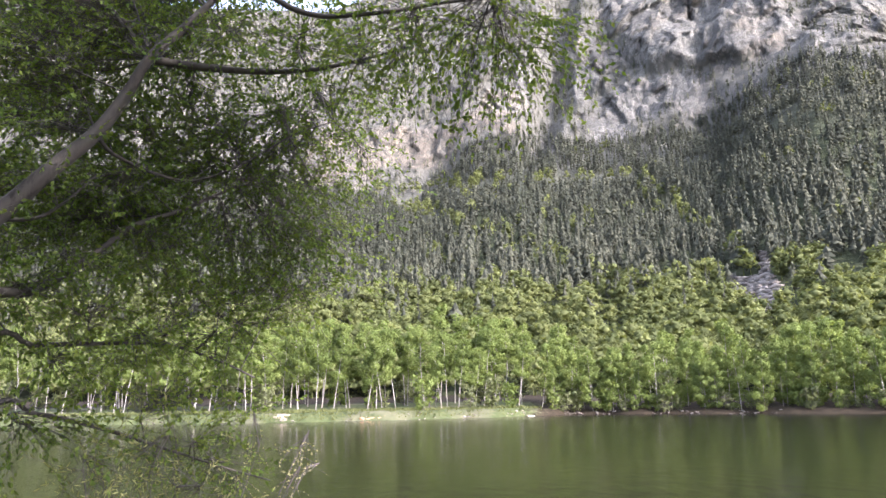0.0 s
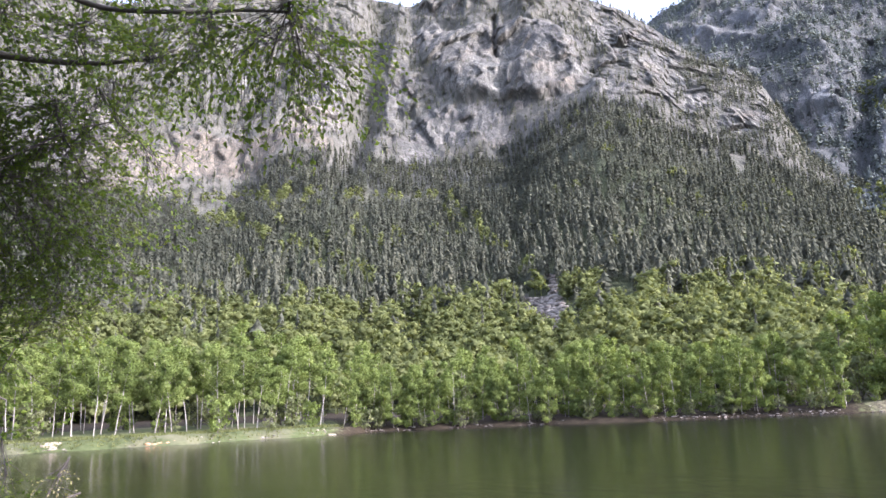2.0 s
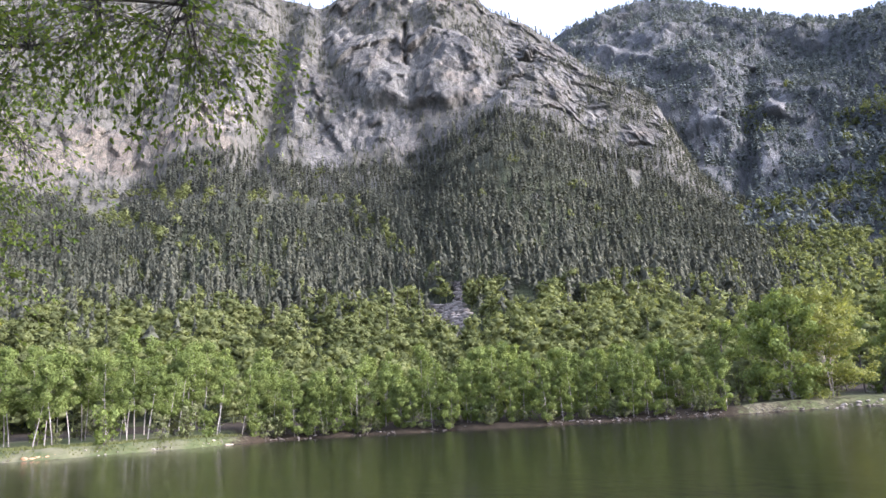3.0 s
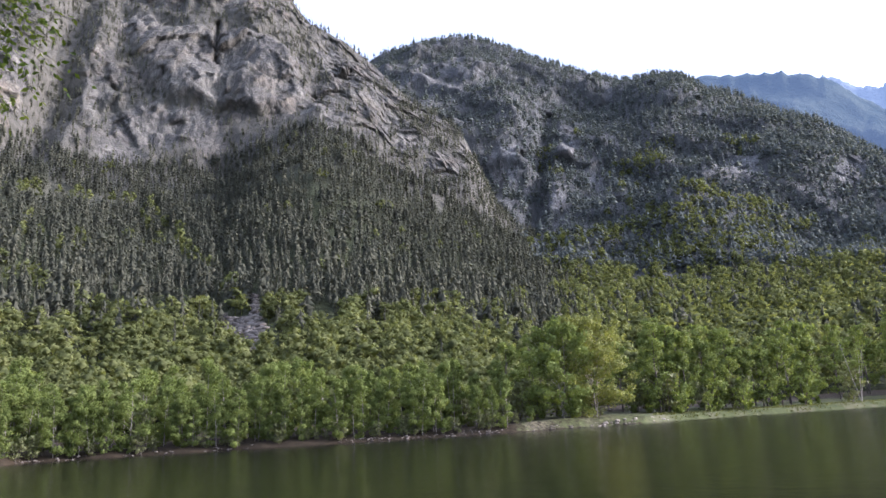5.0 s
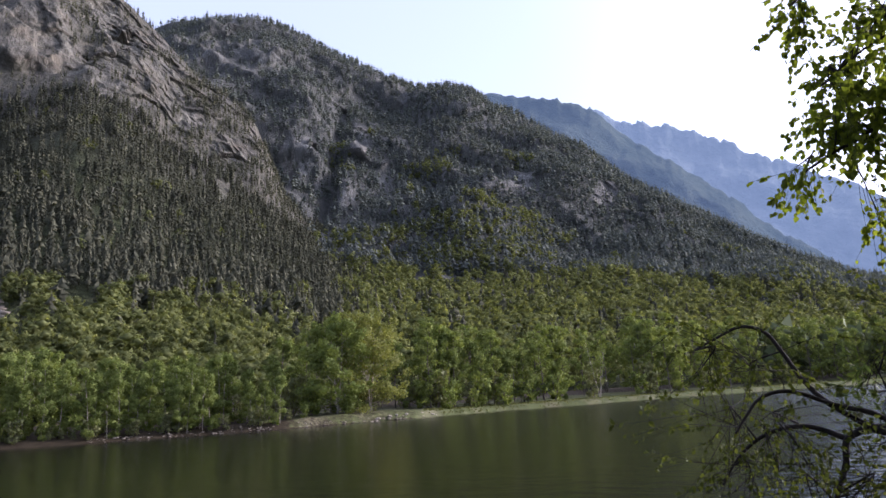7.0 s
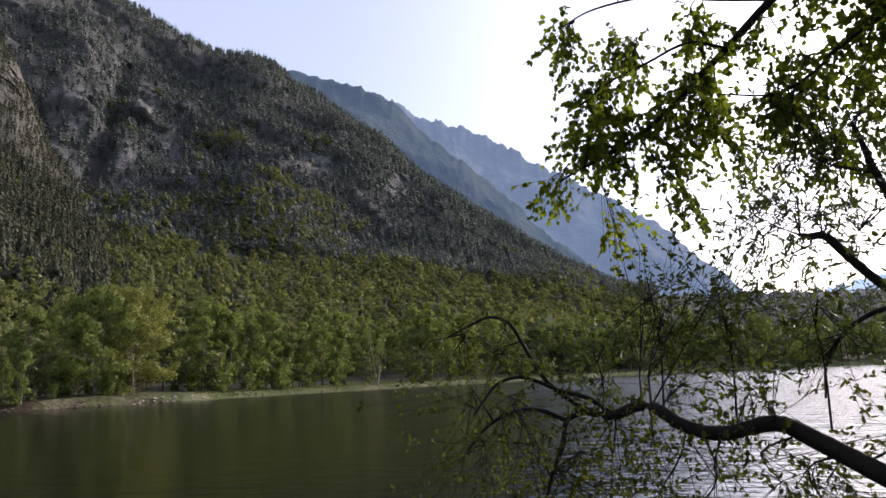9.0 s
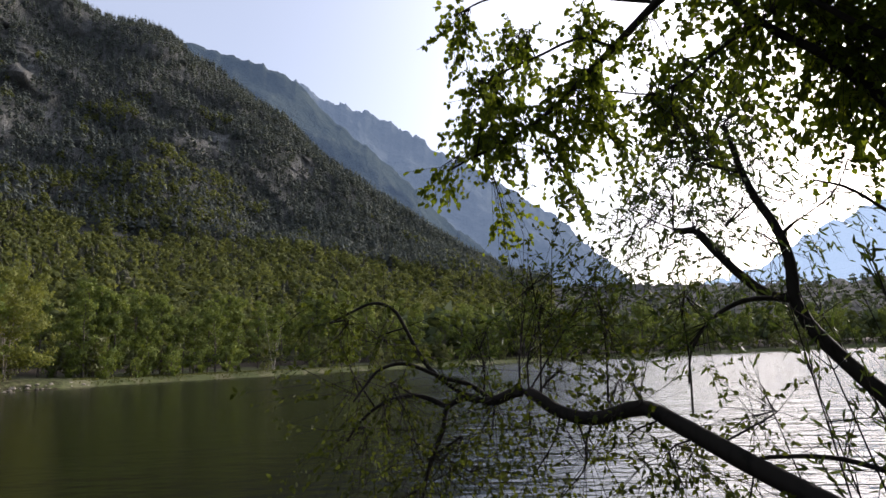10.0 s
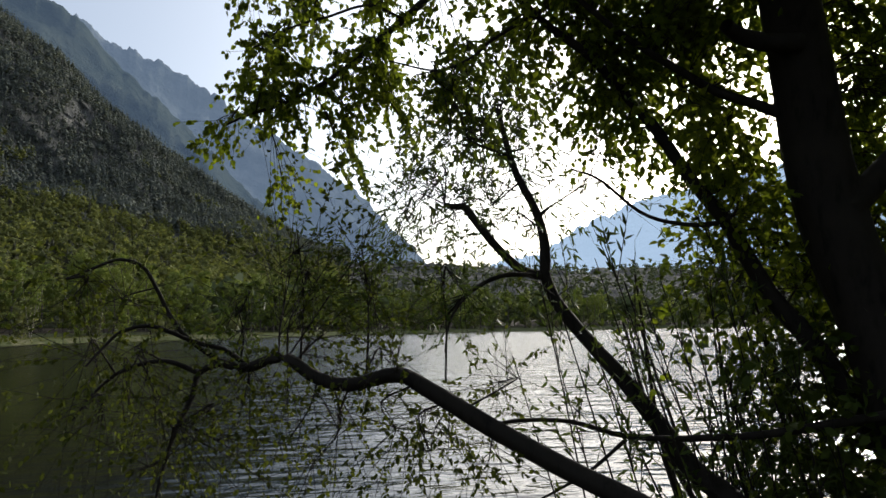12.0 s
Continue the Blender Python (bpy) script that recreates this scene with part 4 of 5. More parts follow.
plant(low_sc, "bushes along the bank", [(-1.6, 92.5, 1.3), (4.0, 98.5, 1.3), (2.2, 96.5, 1.0), (5.4, 98.0, 1.0), (-14, 92, 1.0), (46.4, 103.5, 0.5), (47.6, 104.5, 0.6),
                                       (59.2, 124, 1.1), (63.5, 135, 1.3), (61.2, 130, 1.0), (27.5, 99.4, 0.9), (24.2, 100.5, 0.8), (37, 99.2, 0.7), (13, 106.5, 0.8)] + row(9.5, 45.5, 34, 0.5, 1.8, 0.4, 0.9)
      + row(-33, 9, 30, 10, 28, 0.9, 1.7) + row(9, 46, 30, 7, 24, 0.9, 1.7) + row(45, 57, 14, 9, 22, 0.9, 1.7) + row(57, 70, 16, 5, 11, 1.0, 2.0) + row(73, 92, 16, 5, 12, 1.0, 2.2) + row(92, 124, 20, 4, 10, 1.6, 3.0))

yellow = bank_tree("yellow_birch", 101, 17, 0.06, 0.5, 10500, M_BIRCHY, M_BIRCHBARK, "large multi-stemmed birch with yellowish spring leaves", stems=3, lean=0.05, size=0.23, rad=0.007, limbs=44, clump=1.25)
yellow.matrix_basis = stand(52.8, 113.5, 0.4, 0.92)
green_big = bank_tree("leafy_birch", 102, 15, 0.03, 0.5, 9500, M_BIRCH, M_BIRCHBARK, "broad green birch beside the yellow birch", stems=2, lean=0.05, size=0.23, rad=0.007, limbs=46, clump=1.25)
green_big.matrix_basis = stand(50.2, 110.5, 0.9, 0.95)
triple = bank_tree("three_stemmed_birch", 103, 13, 0.5, 0.12, 420, M_BIRCH, M_BIRCHBARK, "white birch with three bare leaning stems on the grass", stems=3, lean=0.085, size=0.18, rad=0.0048, limbs=9)
triple.matrix_basis = stand(71.2, 154, 1.2)
bare = bank_tree("bare_tree", 104, 14, 0.15, 0.25, 0, M_BIRCH, M_GREYBARK, "leafless pale grey tree standing in the wood", stems=2, lean=0.05, limbs=90, rad=0.006)
bare.matrix_basis = stand(48.0, 140, 0.3, 1.2)


def boulder_mesh(seed, flat=0.6):
    g = np.random.default_rng(seed)
    bm = bmesh.new()
    bmesh.ops.create_icosphere(bm, subdivisions=2, radius=1.0)
    for v in bm.verts:
        n = noise.noise(v.co * 1.3 + Vector((seed * 3.1, 0, 0)))
        v.co *= 1 + 0.45 * n
        v.co.z *= flat
    for f in bm.faces:
        f.smooth = False
    me = bpy.data.meshes.new("boulder")
    bm.to_mesh(me)
    bm.free()
    me.materials.append(M_STONE)
    return me


BOULDERS = [boulder_mesh(k) for k in range(1, 6)]
for i in range(34):
    a = rng.uniform(52.5, 58.2) if i < 22 else rng.uniform(-9, 8)
    d = rng.uniform(-0.2, 1.6)
    ob = new("boulder", BOULDERS[i % 5])
    k = rng.uniform(0.16, 0.42) if i < 22 else rng.uniform(0.1, 0.26)
    ob.matrix_basis = stand(a, float(far_shore(a)) + d, rng.uniform(0, 6), k, 0.05)
    tagged(ob, "pale weathered boulder at the water line", "rock", "boulders on the far shore")
# the long line of smaller shore stones
pv = [(ICO_V * np.random.default_rng(k).uniform(0.6, 1.3, (len(ICO_V), 1)) * np.array([1, 1, 0.6]), ICO_F) for k in (1, 2, 3, 4)]
n = 520
az = np.where(rng.uniform(0, 1, n) < 0.8, rng.uniform(9, 58, n), rng.uniform(-33, 9, n))
d = np.abs(rng.normal(0.0, 0.7, n))
r = far_shore(az) + d + 0.1
x, y = polar(az, r)
scatter("shore_stones", pv, np.stack([x, y, ground_z(az, r)], -1), rng.uniform(0.04, 0.17, n) ** 1.2 * 1.3, np.full(n, 1.7), M_STONE, "line of pale stones along the water's edge", "stones")
# boulders of the scree fan
a2, s2, r2, e2, k2, p2 = on_slope(shape_a, 22, 29, 0.1, 0.5, 4500)
ok = scree(a2, e2)
scatter("scree_boulders", pv, p2[ok] + np.array([0, 0, 0.5]), rng.uniform(0.4, 1.5, ok.sum()), np.full(ok.sum(), 1.2), M_STONE, "fan of pale fallen boulders below a chute", "scree")
# grass tussocks on the low far bank
n = 9000
az = np.where(rng.uniform(0, 1, n) < 0.45, rng.uniform(-33, 8, n), rng.uniform(57, 100, n))
r = far_shore(az) + rng.uniform(0.3, 9, n)
x, y = polar(az, r)
blade = (np.array([(-0.25, 0, 0), (0.05, 0.03, 0), (-0.3, 0.1, 1.0), (0.0, -0.1, 0), (0.25, 0.1, 0), (0.35, -0.1, 0.8), (0.1, 0.2, 0), (-0.1, 0.25, 0), (0.0, 0.45, 0.9)], float),
         np.array([(0, 1, 2), (3, 4, 5), (6, 7, 8)]))
scatter("bank_grass", [blade], np.stack([x, y, ground_z(az, r)], -1), rng.uniform(0.12, 0.4, n), np.full(n, 1.5), M_GRASS, "short spring grass along the far bank", "grass")

# rusty rocks and a slipped sandy face on the left bank
for i in range(6):
    ob = new("boulder", BOULDERS[i % 5].copy())
    ob.data.materials[0] = M_RUSTY
    a = -6.4 + i * 0.33 + rng.uniform(-0.1, 0.1)
    ob.matrix_basis = stand(a, float(far_shore(a)) + rng.uniform(0.1, 0.9), rng.uniform(0, 6), rng.uniform(0.2, 0.42), 0.05)
    tagged(ob, "rusty orange boulder in the grassy bank", "rock", "rusty boulders")


def sand_face(az, d, wide, high, label):
    g = np.random.default_rng(int(az * 10) + 500)
    n = 14
    u, v = np.meshgrid(np.linspace(-1, 1, n), np.linspace(0, 1, 7))
    z = high * v * (1 - np.abs(u) ** 1.3) * (0.8 + 0.35 * vnoise(u * 3.1, 0 * v, 0 * u + az * 1.7)) + 0.1 * vnoise(u * 5, v * 4, 0 * u + az)
    y = 1.5 * v ** 0.7 + 0.2 * vnoise(u * 3, v * 3, 0 * u + 5)
    V = np.stack([u * wide, y - 0.2, np.where(v == 0, -0.3, z)], -1)
    me = mesh_np("sand_bank", V.reshape(-1, 3), grid_faces(7, n), M_SAND, True)
    ob = new("sand_bank", me)
    x0, y0 = polar(az, float(far_shore(az)) + d)
    ob.matrix_basis = Matrix.LocRotScale((float(x0), float(y0), 0.15), Euler((0, 0, -radians(az))), None)
    return tagged(ob, label, "river bank", kind="structure")


sand_face(6.4, 0.6, 1.7, 0.85, "pale slipped sand face of the river bank")
sand_face(-12.6, 1.0, 2.6, 1.2, "pale bare earth at the foot of leaning birches")
sand_face(-4.3, 1.0, 1.6, 0.9, "bare sandy patch in the grassy bank")

# ---- the near trees on the standing bank ----
LEAF_BROAD = leaf_mat("poplar_leaves", (0.066, 0.094, 0.012), (0.12, 0.16, 0.02), (0.195, 0.23, 0.032), 2.5, 0.62, 0.55)
LEAF_SMALL = leaf_mat("willow_leaves", (0.028, 0.048, 0.009), (0.08, 0.124, 0.02), (0.18, 0.215, 0.045), 1.6, 0.55, 0.5)
LEAF_LANCE = leaf_mat("narrow_willow_leaves", (0.04, 0.06, 0.018), (0.065, 0.095, 0.028), (0.10, 0.135, 0.045), 2.0, 0.4, 0.45)


def leaf_proto(width, fold=0.08):
    """A pointed leaf folded along its rib."""
    V = np.array([(0, 0, 0), (width * 0.5, 0.3, fold), (width * 0.4, 0.64, fold), (0, 1, 0), (-width * 0.4, 0.64, fold), (-width * 0.5, 0.3, fold)])
    F = np.array([(0, 1, 2), (0, 2, 3), (0, 3, 4), (0, 4, 5)])
    return V, F


def leaves(g, base, axis, size, proto, hang=0.5):
    """One leaf a base point, along its axis, sagging."""
    n = len(base)
    pv, pf = proto
    ax = unit(axis + g.normal(0, 0.55, (n, 3)) + np.array([0, 0, -hang]))
    nr = unit(np.cross(ax, g.normal(0, 1, (n, 3))))
    sd = np.cross(ax, nr)
    s = g.uniform(size * 0.65, size * 1.2, n)[:, None, None]
    V = base[:, None] + s * (pv[None, :, 0, None] * sd[:, None] + pv[None, :, 1, None] * ax[:, None] + pv[None, :, 2, None] * nr[:, None])
    F = pf[None] + (np.arange(n) * len(pv))[:, None, None]
    return V.reshape(-1, 3), F.reshape(-1, 3)


def limb(tree, name, points, r0, r1, bark, label=""):
    n = max(10, len(points) * 4)
    line = smooth_line(points, n)
    k = np.linspace(0, 1, n)
    g = np.random.default_rng(len(points) * 7 + int(abs(points[0][0]) * 100))
    rad = (r0 + (r1 - r0) * k) * (1 + 0.10 * g.normal(0, 1, n).cumsum() / np.sqrt(np.arange(1, n + 1)) * 0.6)
    V, F = tube(line, rad, 9)
    part(name, mesh_np(name, V, F, bark, True), tree, label)
    return line


def foliage(tree, seed, lines, clusters, sprays, per, spread, size, proto, leaf, bark, hang=0.5, length=0.26, label="", flat=1.0):
    """Twigs from the nearest limb into each cluster, sprays off them, leaves along the sprays."""
    g = np.random.default_rng(seed)
    pts = np.concatenate(lines)
    wood, bases, axes = [], [], []
    for c in clusters:
        c = np.array(c[:3], float)
        many = sprays
        near = pts[np.argmin(((pts - c) ** 2).sum(1))]
        mid = (near + c) / 2 + g.normal(0, 0.06, 3) + np.array([0, 0, 0.05])
        stem = smooth_line([near, mid, c], 7)
        wood.append(tube(stem, np.linspace(0.0045, 0.0025, 7), 4))
        out = unit(c - near + np.array([0, 0, 1e-3]))
        for k in range(many):
            p0 = stem[g.integers(2, 7)]
            p1 = c + g.normal(0, 1, 3) * spread * np.array([1, 1, flat])
            d = unit(unit(p1 - p0) + 0.35 * out + g.normal(0, 0.45, 3))
            p2 = p1 + d * length * g.uniform(0.5, 1.2) + np.array([0, 0, -0.06])
            tw = smooth_line([p0, p1, p2], 4)
            wood.append(tube(tw[[0, 1, 3]], (0.0018, 0.0014, 0.0008), 3))
            q = g.uniform(0.3, 1.0, per)
            q[0] = 1.0
            i = np.clip(q * 3, 0, 2.999)
            lo = i.astype(int)
            f = (i - lo)[:, None]
            bases.append(tw[lo] * (1 - f) + tw[lo + 1] * f)
            axes.append(unit(tw[lo + 1] - tw[lo]) + g.normal(0, 0.6, (per, 3)))
    V, F = joined(wood)
    part("branchwork", mesh_np("branchwork", V, F, bark, True), tree)
    V, F = leaves(g, np.concatenate(bases), np.concatenate(axes), size, proto, hang)
    return part("foliage", mesh_np("foliage", V, F, leaf), tree, label)


LEAF_DIM = leaf_mat("dim_willow_leaves", (0.036, 0.05, 0.012), (0.074, 0.092, 0.02), (0.12, 0.138, 0.034), 2.0, 0.45, 0.6)
POPLAR, OVAL, LANCE = leaf_proto(0.80), leaf_proto(0.55), leaf_proto(0.22, 0.03)
SMALL = (np.array([(0, 0, 0), (0.27, 0.45, 0.07), (0, 1, 0), (-0.27, 0.45, 0.07)]), np.array([(0, 1, 2), (0, 2, 3)]))

# leaning tree whose low stem reaches out over the water
leaner = tagged(new("leaning_tree"), "dark tree with a low crooked stem reaching over the water", "tree")
leaner_lines = [
    limb(leaner, "stem", [(2.35, -2.45, 0.5), (2.4, -2.15, 0.9), (2.5, -1.8, 1.25), (2.65, -1.51, 1.5), (2.77, -1.43, 1.55), (2.91, -1.27, 1.63), (3.07, -1.03, 1.77), (3.18, -0.84, 1.89), (3.25, -0.72, 1.95), (3.32, -0.54, 1.91), (3.38, -0.41, 1.94), (3.43, -0.28, 2.02), (3.48, -0.14, 1.98), (3.52, -0.03, 2)], 0.048, 0.017, M_BACKLITBARK),
    limb(leaner, "branch", [(3.52, -0.03, 2), (3.52, 0.1, 2.1), (3.52, 0.17, 2.19), (3.52, 0.22, 2.29), (3.52, 0.28, 2.39), (3.51, 0.37, 2.42), (3.5, 0.47, 2.38), (3.5, 0.56, 2.34)], 0.013, 0.004, M_BACKLITBARK),
    limb(leaner, "branch", [(3.53, -0.14, 1.98), (3.49, -0.05, 2.05), (3.44, 0.07, 2.09), (3.38, 0.21, 2.15), (3.33, 0.31, 2.13), (3.28, 0.36, 2.07), (3.23, 0.4, 2.01)], 0.013, 0.004, M_BACKLITBARK),
    limb(leaner, "branch", [(3.52, -0.03, 2), (3.49, 0.05, 1.96), (3.46, 0.07, 1.87), (3.42, 0.12, 1.75), (3.37, 0.15, 1.63), (3.32, 0.17, 1.5)], 0.014, 0.006, M_BACKLITBARK),
    limb(leaner, "branch", [(3.51, 0.05, 1.96), (3.54, 0.19, 2.01), (3.56, 0.34, 1.98), (3.58, 0.45, 1.9), (3.59, 0.54, 1.78)], 0.012, 0.004, M_BACKLITBARK),
]
leaner_clusters = [(3.51, 0.53, 2.28), (3.56, 0.35, 2.24), (3.44, 0.42, 2.02), (3.38, 0.22, 1.97), (3.52, 0.41, 1.79), (3.38, 0.07, 1.76), (3.41, -0.13, 1.83), (3.29, -0.12, 1.68), (3.43, 0.24, 1.61), (3.43, -0.44, 2.11), (3.41, -0.71, 2.06), (3.62, -0.32, 2.46), (3.61, -0.61, 2.46), (3.63, -0.42, 2.31), (3.21, -0.49, 1.76), (3.15, -0.83, 1.67), (3.31, -1.15, 1.9), (3.28, -0.72, 1.74)]
foliage(leaner, 5, leaner_lines, leaner_clusters, 22, 15, 0.15, 0.026, OVAL, LEAF_DIM, M_BACKLITBARK, 0.4, 0.22)

# forked tree with sawn stubs
forked = tagged(new("forked_tree"), "slim forked tree with broken stubs and narrow leaves", "tree")
forked_lines = [
    limb(forked, "branch", [(3.81, -1.55, 2.38), (3.73, -1.33, 2.38), (3.66, -1.18, 2.33), (3.6, -1.07, 2.25), (3.56, -1, 2.15), (3.52, -0.97, 2.02)], 0.013, 0.004, M_BACKLITBARK),
    limb(forked, "stem", [(2.9, -2.45, 0.5), (3, -2.3, 0.9), (3.16, -2.17, 1.3), (3.24, -2.13, 1.4), (3.36, -2.04, 1.5), (3.5, -1.93, 1.72), (3.61, -1.82, 1.91), (3.7, -1.69, 2.09), (3.77, -1.59, 2.25), (3.81, -1.55, 2.38)], 0.062, 0.034, M_BACKLITBARK),
    limb(forked, "branch", [(3.81, -1.55, 2.38), (3.85, -1.45, 2.41), (3.87, -1.34, 2.51), (3.88, -1.24, 2.63), (3.89, -1.16, 2.74)], 0.026, 0.02, M_BACKLITBARK),
    limb(forked, "stub", [(3.89, -1.16, 2.74), (3.9, -1.1, 2.74), (3.91, -1.06, 2.75)], 0.02, 0.012, M_BACKLITBARK),
    limb(forked, "branch", [(3.81, -1.55, 2.38), (3.81, -1.55, 2.56), (3.82, -1.51, 2.72), (3.83, -1.43, 2.88), (3.83, -1.38, 3.02), (3.83, -1.35, 3.14), (3.82, -1.32, 3.24)], 0.026, 0.01, M_BACKLITBARK),
    limb(forked, "branch", [(3.87, -1.39, 3.01), (3.89, -1.28, 3.05), (3.9, -1.19, 3.09)], 0.01, 0.005, M_BACKLITBARK),
    limb(forked, "stub", [(3.8, -1.51, 2.64), (3.78, -1.53, 2.69), (3.76, -1.56, 2.72)], 0.012, 0.008, M_BACKLITBARK),
]
forked_clusters = [(3.9, -1.4, 2.85), (4.01, -1, 2.83), (3.92, -1.17, 3.06), (3.79, -1.86, 3.02), (3.9, -1.25, 3.15), (3.95, -1.1, 3.2), (3.9, -1.5, 2.6)] + [(4.15, -0.89, 2.75), (4.12, -1.05, 2.69), (4.06, -1.29, 2.65), (3.98, -1.54, 3.08), (3.96, -1.62, 2.87), (4.03, -1.4, 3.32), (4.15, -0.84, 2.86), (4.08, -1.2, 2.89)]
foliage(forked, 6, forked_lines, forked_clusters, 26, 9, 0.16, 0.05, LANCE, LEAF_LANCE, M_BACKLITBARK, 0.2, 0.2)

# large poplar-like tree leaning out of the bank, with its boughs
poplar = tagged(new("large_poplar_tree"), "large dark-trunked tree with broad leaves against the light", "tree")
poplar_lines = [
    limb(poplar, "trunk", [(2.45, -2.8, 0.5), (2.55, -2.72, 0.9), (2.7, -2.7, 1.33), (2.81, -2.72, 1.59), (2.91, -2.72, 1.86), (3, -2.69, 2.15), (3.07, -2.63, 2.47), (3.1, -2.57, 2.82), (3.08, -2.51, 3.17), (3.03, -2.42, 3.53), (2.95, -2.31, 3.86), (2.84, -2.15, 4.22)], 0.19, 0.11, M_BACKLITBARK),
    limb(poplar, "stub", [(2.97, -2.41, 3.31), (2.99, -2.26, 3.31), (2.99, -2.14, 3.33), (2.95, -2.05, 3.35)], 0.045, 0.03, M_BACKLITBARK),
    limb(poplar, "bough", [(3.03, -2.5, 2.97), (3.11, -2.43, 3.04), (3.2, -2.33, 3.12), (3.29, -2.21, 3.2), (3.38, -2.06, 3.34), (3.46, -1.84, 3.52), (3.5, -1.58, 3.75)], 0.034, 0.012, M_BACKLITBARK),
    limb(poplar, "stem", [(2.62, -2.95, 0.5), (2.75, -2.9, 0.9), (2.93, -2.8, 1.43), (3.09, -2.72, 1.68), (3.2, -2.65, 1.92), (3.28, -2.59, 2.08), (3.37, -2.5, 2.25), (3.44, -2.4, 2.5), (3.48, -2.36, 2.62), (3.55, -2.21, 2.86), (3.58, -2.07, 3.09), (3.62, -1.92, 3.29), (3.64, -1.75, 3.48), (3.67, -1.57, 3.62), (3.67, -1.35, 3.81)], 0.06, 0.016, M_BACKLITBARK),
    limb(poplar, "branch", [(3.48, -2.36, 2.62), (3.59, -2.23, 2.62), (3.71, -2.05, 2.69), (3.8, -1.86, 2.88), (3.87, -1.73, 2.95)], 0.014, 0.005, M_BACKLITBARK),
    limb(poplar, "branch", [(2.81, -2.56, 1.78), (2.93, -2.45, 1.74), (3.1, -2.25, 1.68), (3.24, -2.06, 1.65), (3.42, -1.78, 1.64), (3.55, -1.55, 1.7), (3.64, -1.32, 1.7), (3.69, -1.2, 1.67)], 0.02, 0.007, M_BACKLITBARK),
    limb(poplar, "branch", [(3.42, -1.76, 1.63), (3.45, -1.6, 1.5), (3.47, -1.45, 1.42), (3.48, -1.34, 1.37)], 0.009, 0.004, M_BACKLITBARK),
    limb(poplar, "bough", [(2.95, -2.3, 3.9), (3.4, -1.95, 4.3), (3.74, -1.64, 4.45), (3.96, -1.4, 4.22), (4.1, -1.13, 4.05), (4.22, -0.9, 3.86), (4.28, -0.72, 3.71), (4.31, -0.61, 3.61), (4.34, -0.44, 3.49), (4.36, -0.24, 3.38), (4.35, -0.07, 3.31), (4.34, 0.06, 3.24)], 0.032, 0.006, M_BACKLITBARK),
    limb(poplar, "branch", [(4.19, -0.9, 3.85), (4.16, -0.7, 3.9), (4.19, -0.48, 3.83), (4.2, -0.29, 3.76), (4.22, -0.09, 3.64)], 0.01, 0.004, M_BACKLITBARK),
    limb(poplar, "branch", [(4.14, -1.14, 4.07), (4.12, -0.84, 4.11), (4.08, -0.52, 4.16), (4.05, -0.21, 4.12), (4.04, -0.02, 4.03)], 0.011, 0.004, M_BACKLITBARK),
    limb(poplar, "branch", [(3.78, -1.6, 3.79), (3.91, -1.34, 3.65), (3.96, -1.23, 3.56), (4, -1.05, 3.49), (4.01, -0.79, 3.53)], 0.012, 0.004, M_BACKLITBARK),
]
# hanging outer leaves, inner crown, dim lower leaves
outer_clusters = [(4.29, -0.03, 3.74), (4.36, -0.3, 3.86), (4.43, -0.15, 3.41), (4.49, -0.43, 3.55), (4.41, -0.09, 3.11), (4.43, -0.31, 3.06), (4.41, -0.69, 3.71), (4.45, -0.75, 3.28), (4.23, -0.99, 3.79), (4.26, -1.06, 3.41)]
outer_more = [(4.21, -0, 3.93), (4.25, -0.23, 4.1), (4.21, -0.54, 3.94), (4.32, -0.06, 3.56), (4.35, 0.06, 3.26), (4.28, -0.55, 3.78), (4.34, -0.87, 3.56), (4.43, -0.43, 3.26), (4.25, -0.18, 3.61), (4.11, -0.84, 3.86), (4.17, -1.17, 3.58), (4.4, -0.62, 3.46), (4.4, 0.01, 3.46)]
inner_clusters = [(3.96, -1.37, 3.7), (4.11, -1.34, 3.34), (3.65, -1.64, 3.65), (3.85, -1.71, 3.4), (3.48, -1.91, 3.48), (3.63, -2.07, 3.2), (3.31, -2.2, 3.48), (3.47, -2.42, 3.02), (3.55, -2.56, 2.81), (3.72, -2.26, 2.93), (3.63, -2.84, 3.48), (3.42, -3.18, 3.6), (3.44, -3.19, 3.19), (3.72, -3.28, 2.87)]
dim_clusters = [(3.51, -2.67, 2.55), (3.28, -2.66, 2.37), (3.57, -2.45, 2.33), (3.51, -2.7, 2.14), (3.6, -3.2, 2.4), (3.17, -2.65, 2.06), (3.27, -2.97, 1.92)]
gb = np.random.default_rng(23)


def bunches(clusters, n, apart):
    """Each cluster parted into n tighter bunches."""
    return [tuple(np.array(c[:3]) + gb.normal(0, apart, 3)) for c in clusters for _ in range(n)]


outer = bunches([(x + 0.02, y - 0.14, z + 0.04) for x, y, z in outer_clusters + outer_more], 2, 0.1)
foliage(poplar, 7, poplar_lines, outer, 16, 11, 0.062, 0.036, POPLAR, LEAF_BROAD, M_BACKLITBARK, 1.0, 0.14)
foliage(poplar, 8, poplar_lines, bunches(inner_clusters[:3], 3, 0.13), 20, 11, 0.08, 0.038, POPLAR, LEAF_BROAD, M_BACKLITBARK, 0.6, 0.24)
inner_top = [c for c in inner_clusters[3:] if c[2] > 3.3] + [(3.7, -1.9, 3.9), (3.5, -2.3, 3.8), (3.8, -2.2, 3.75), (3.6, -2.6, 3.9), (3.9, -1.7, 4.05), (4.0, -1.35, 4.0)]
gi = np.random.default_rng(21)
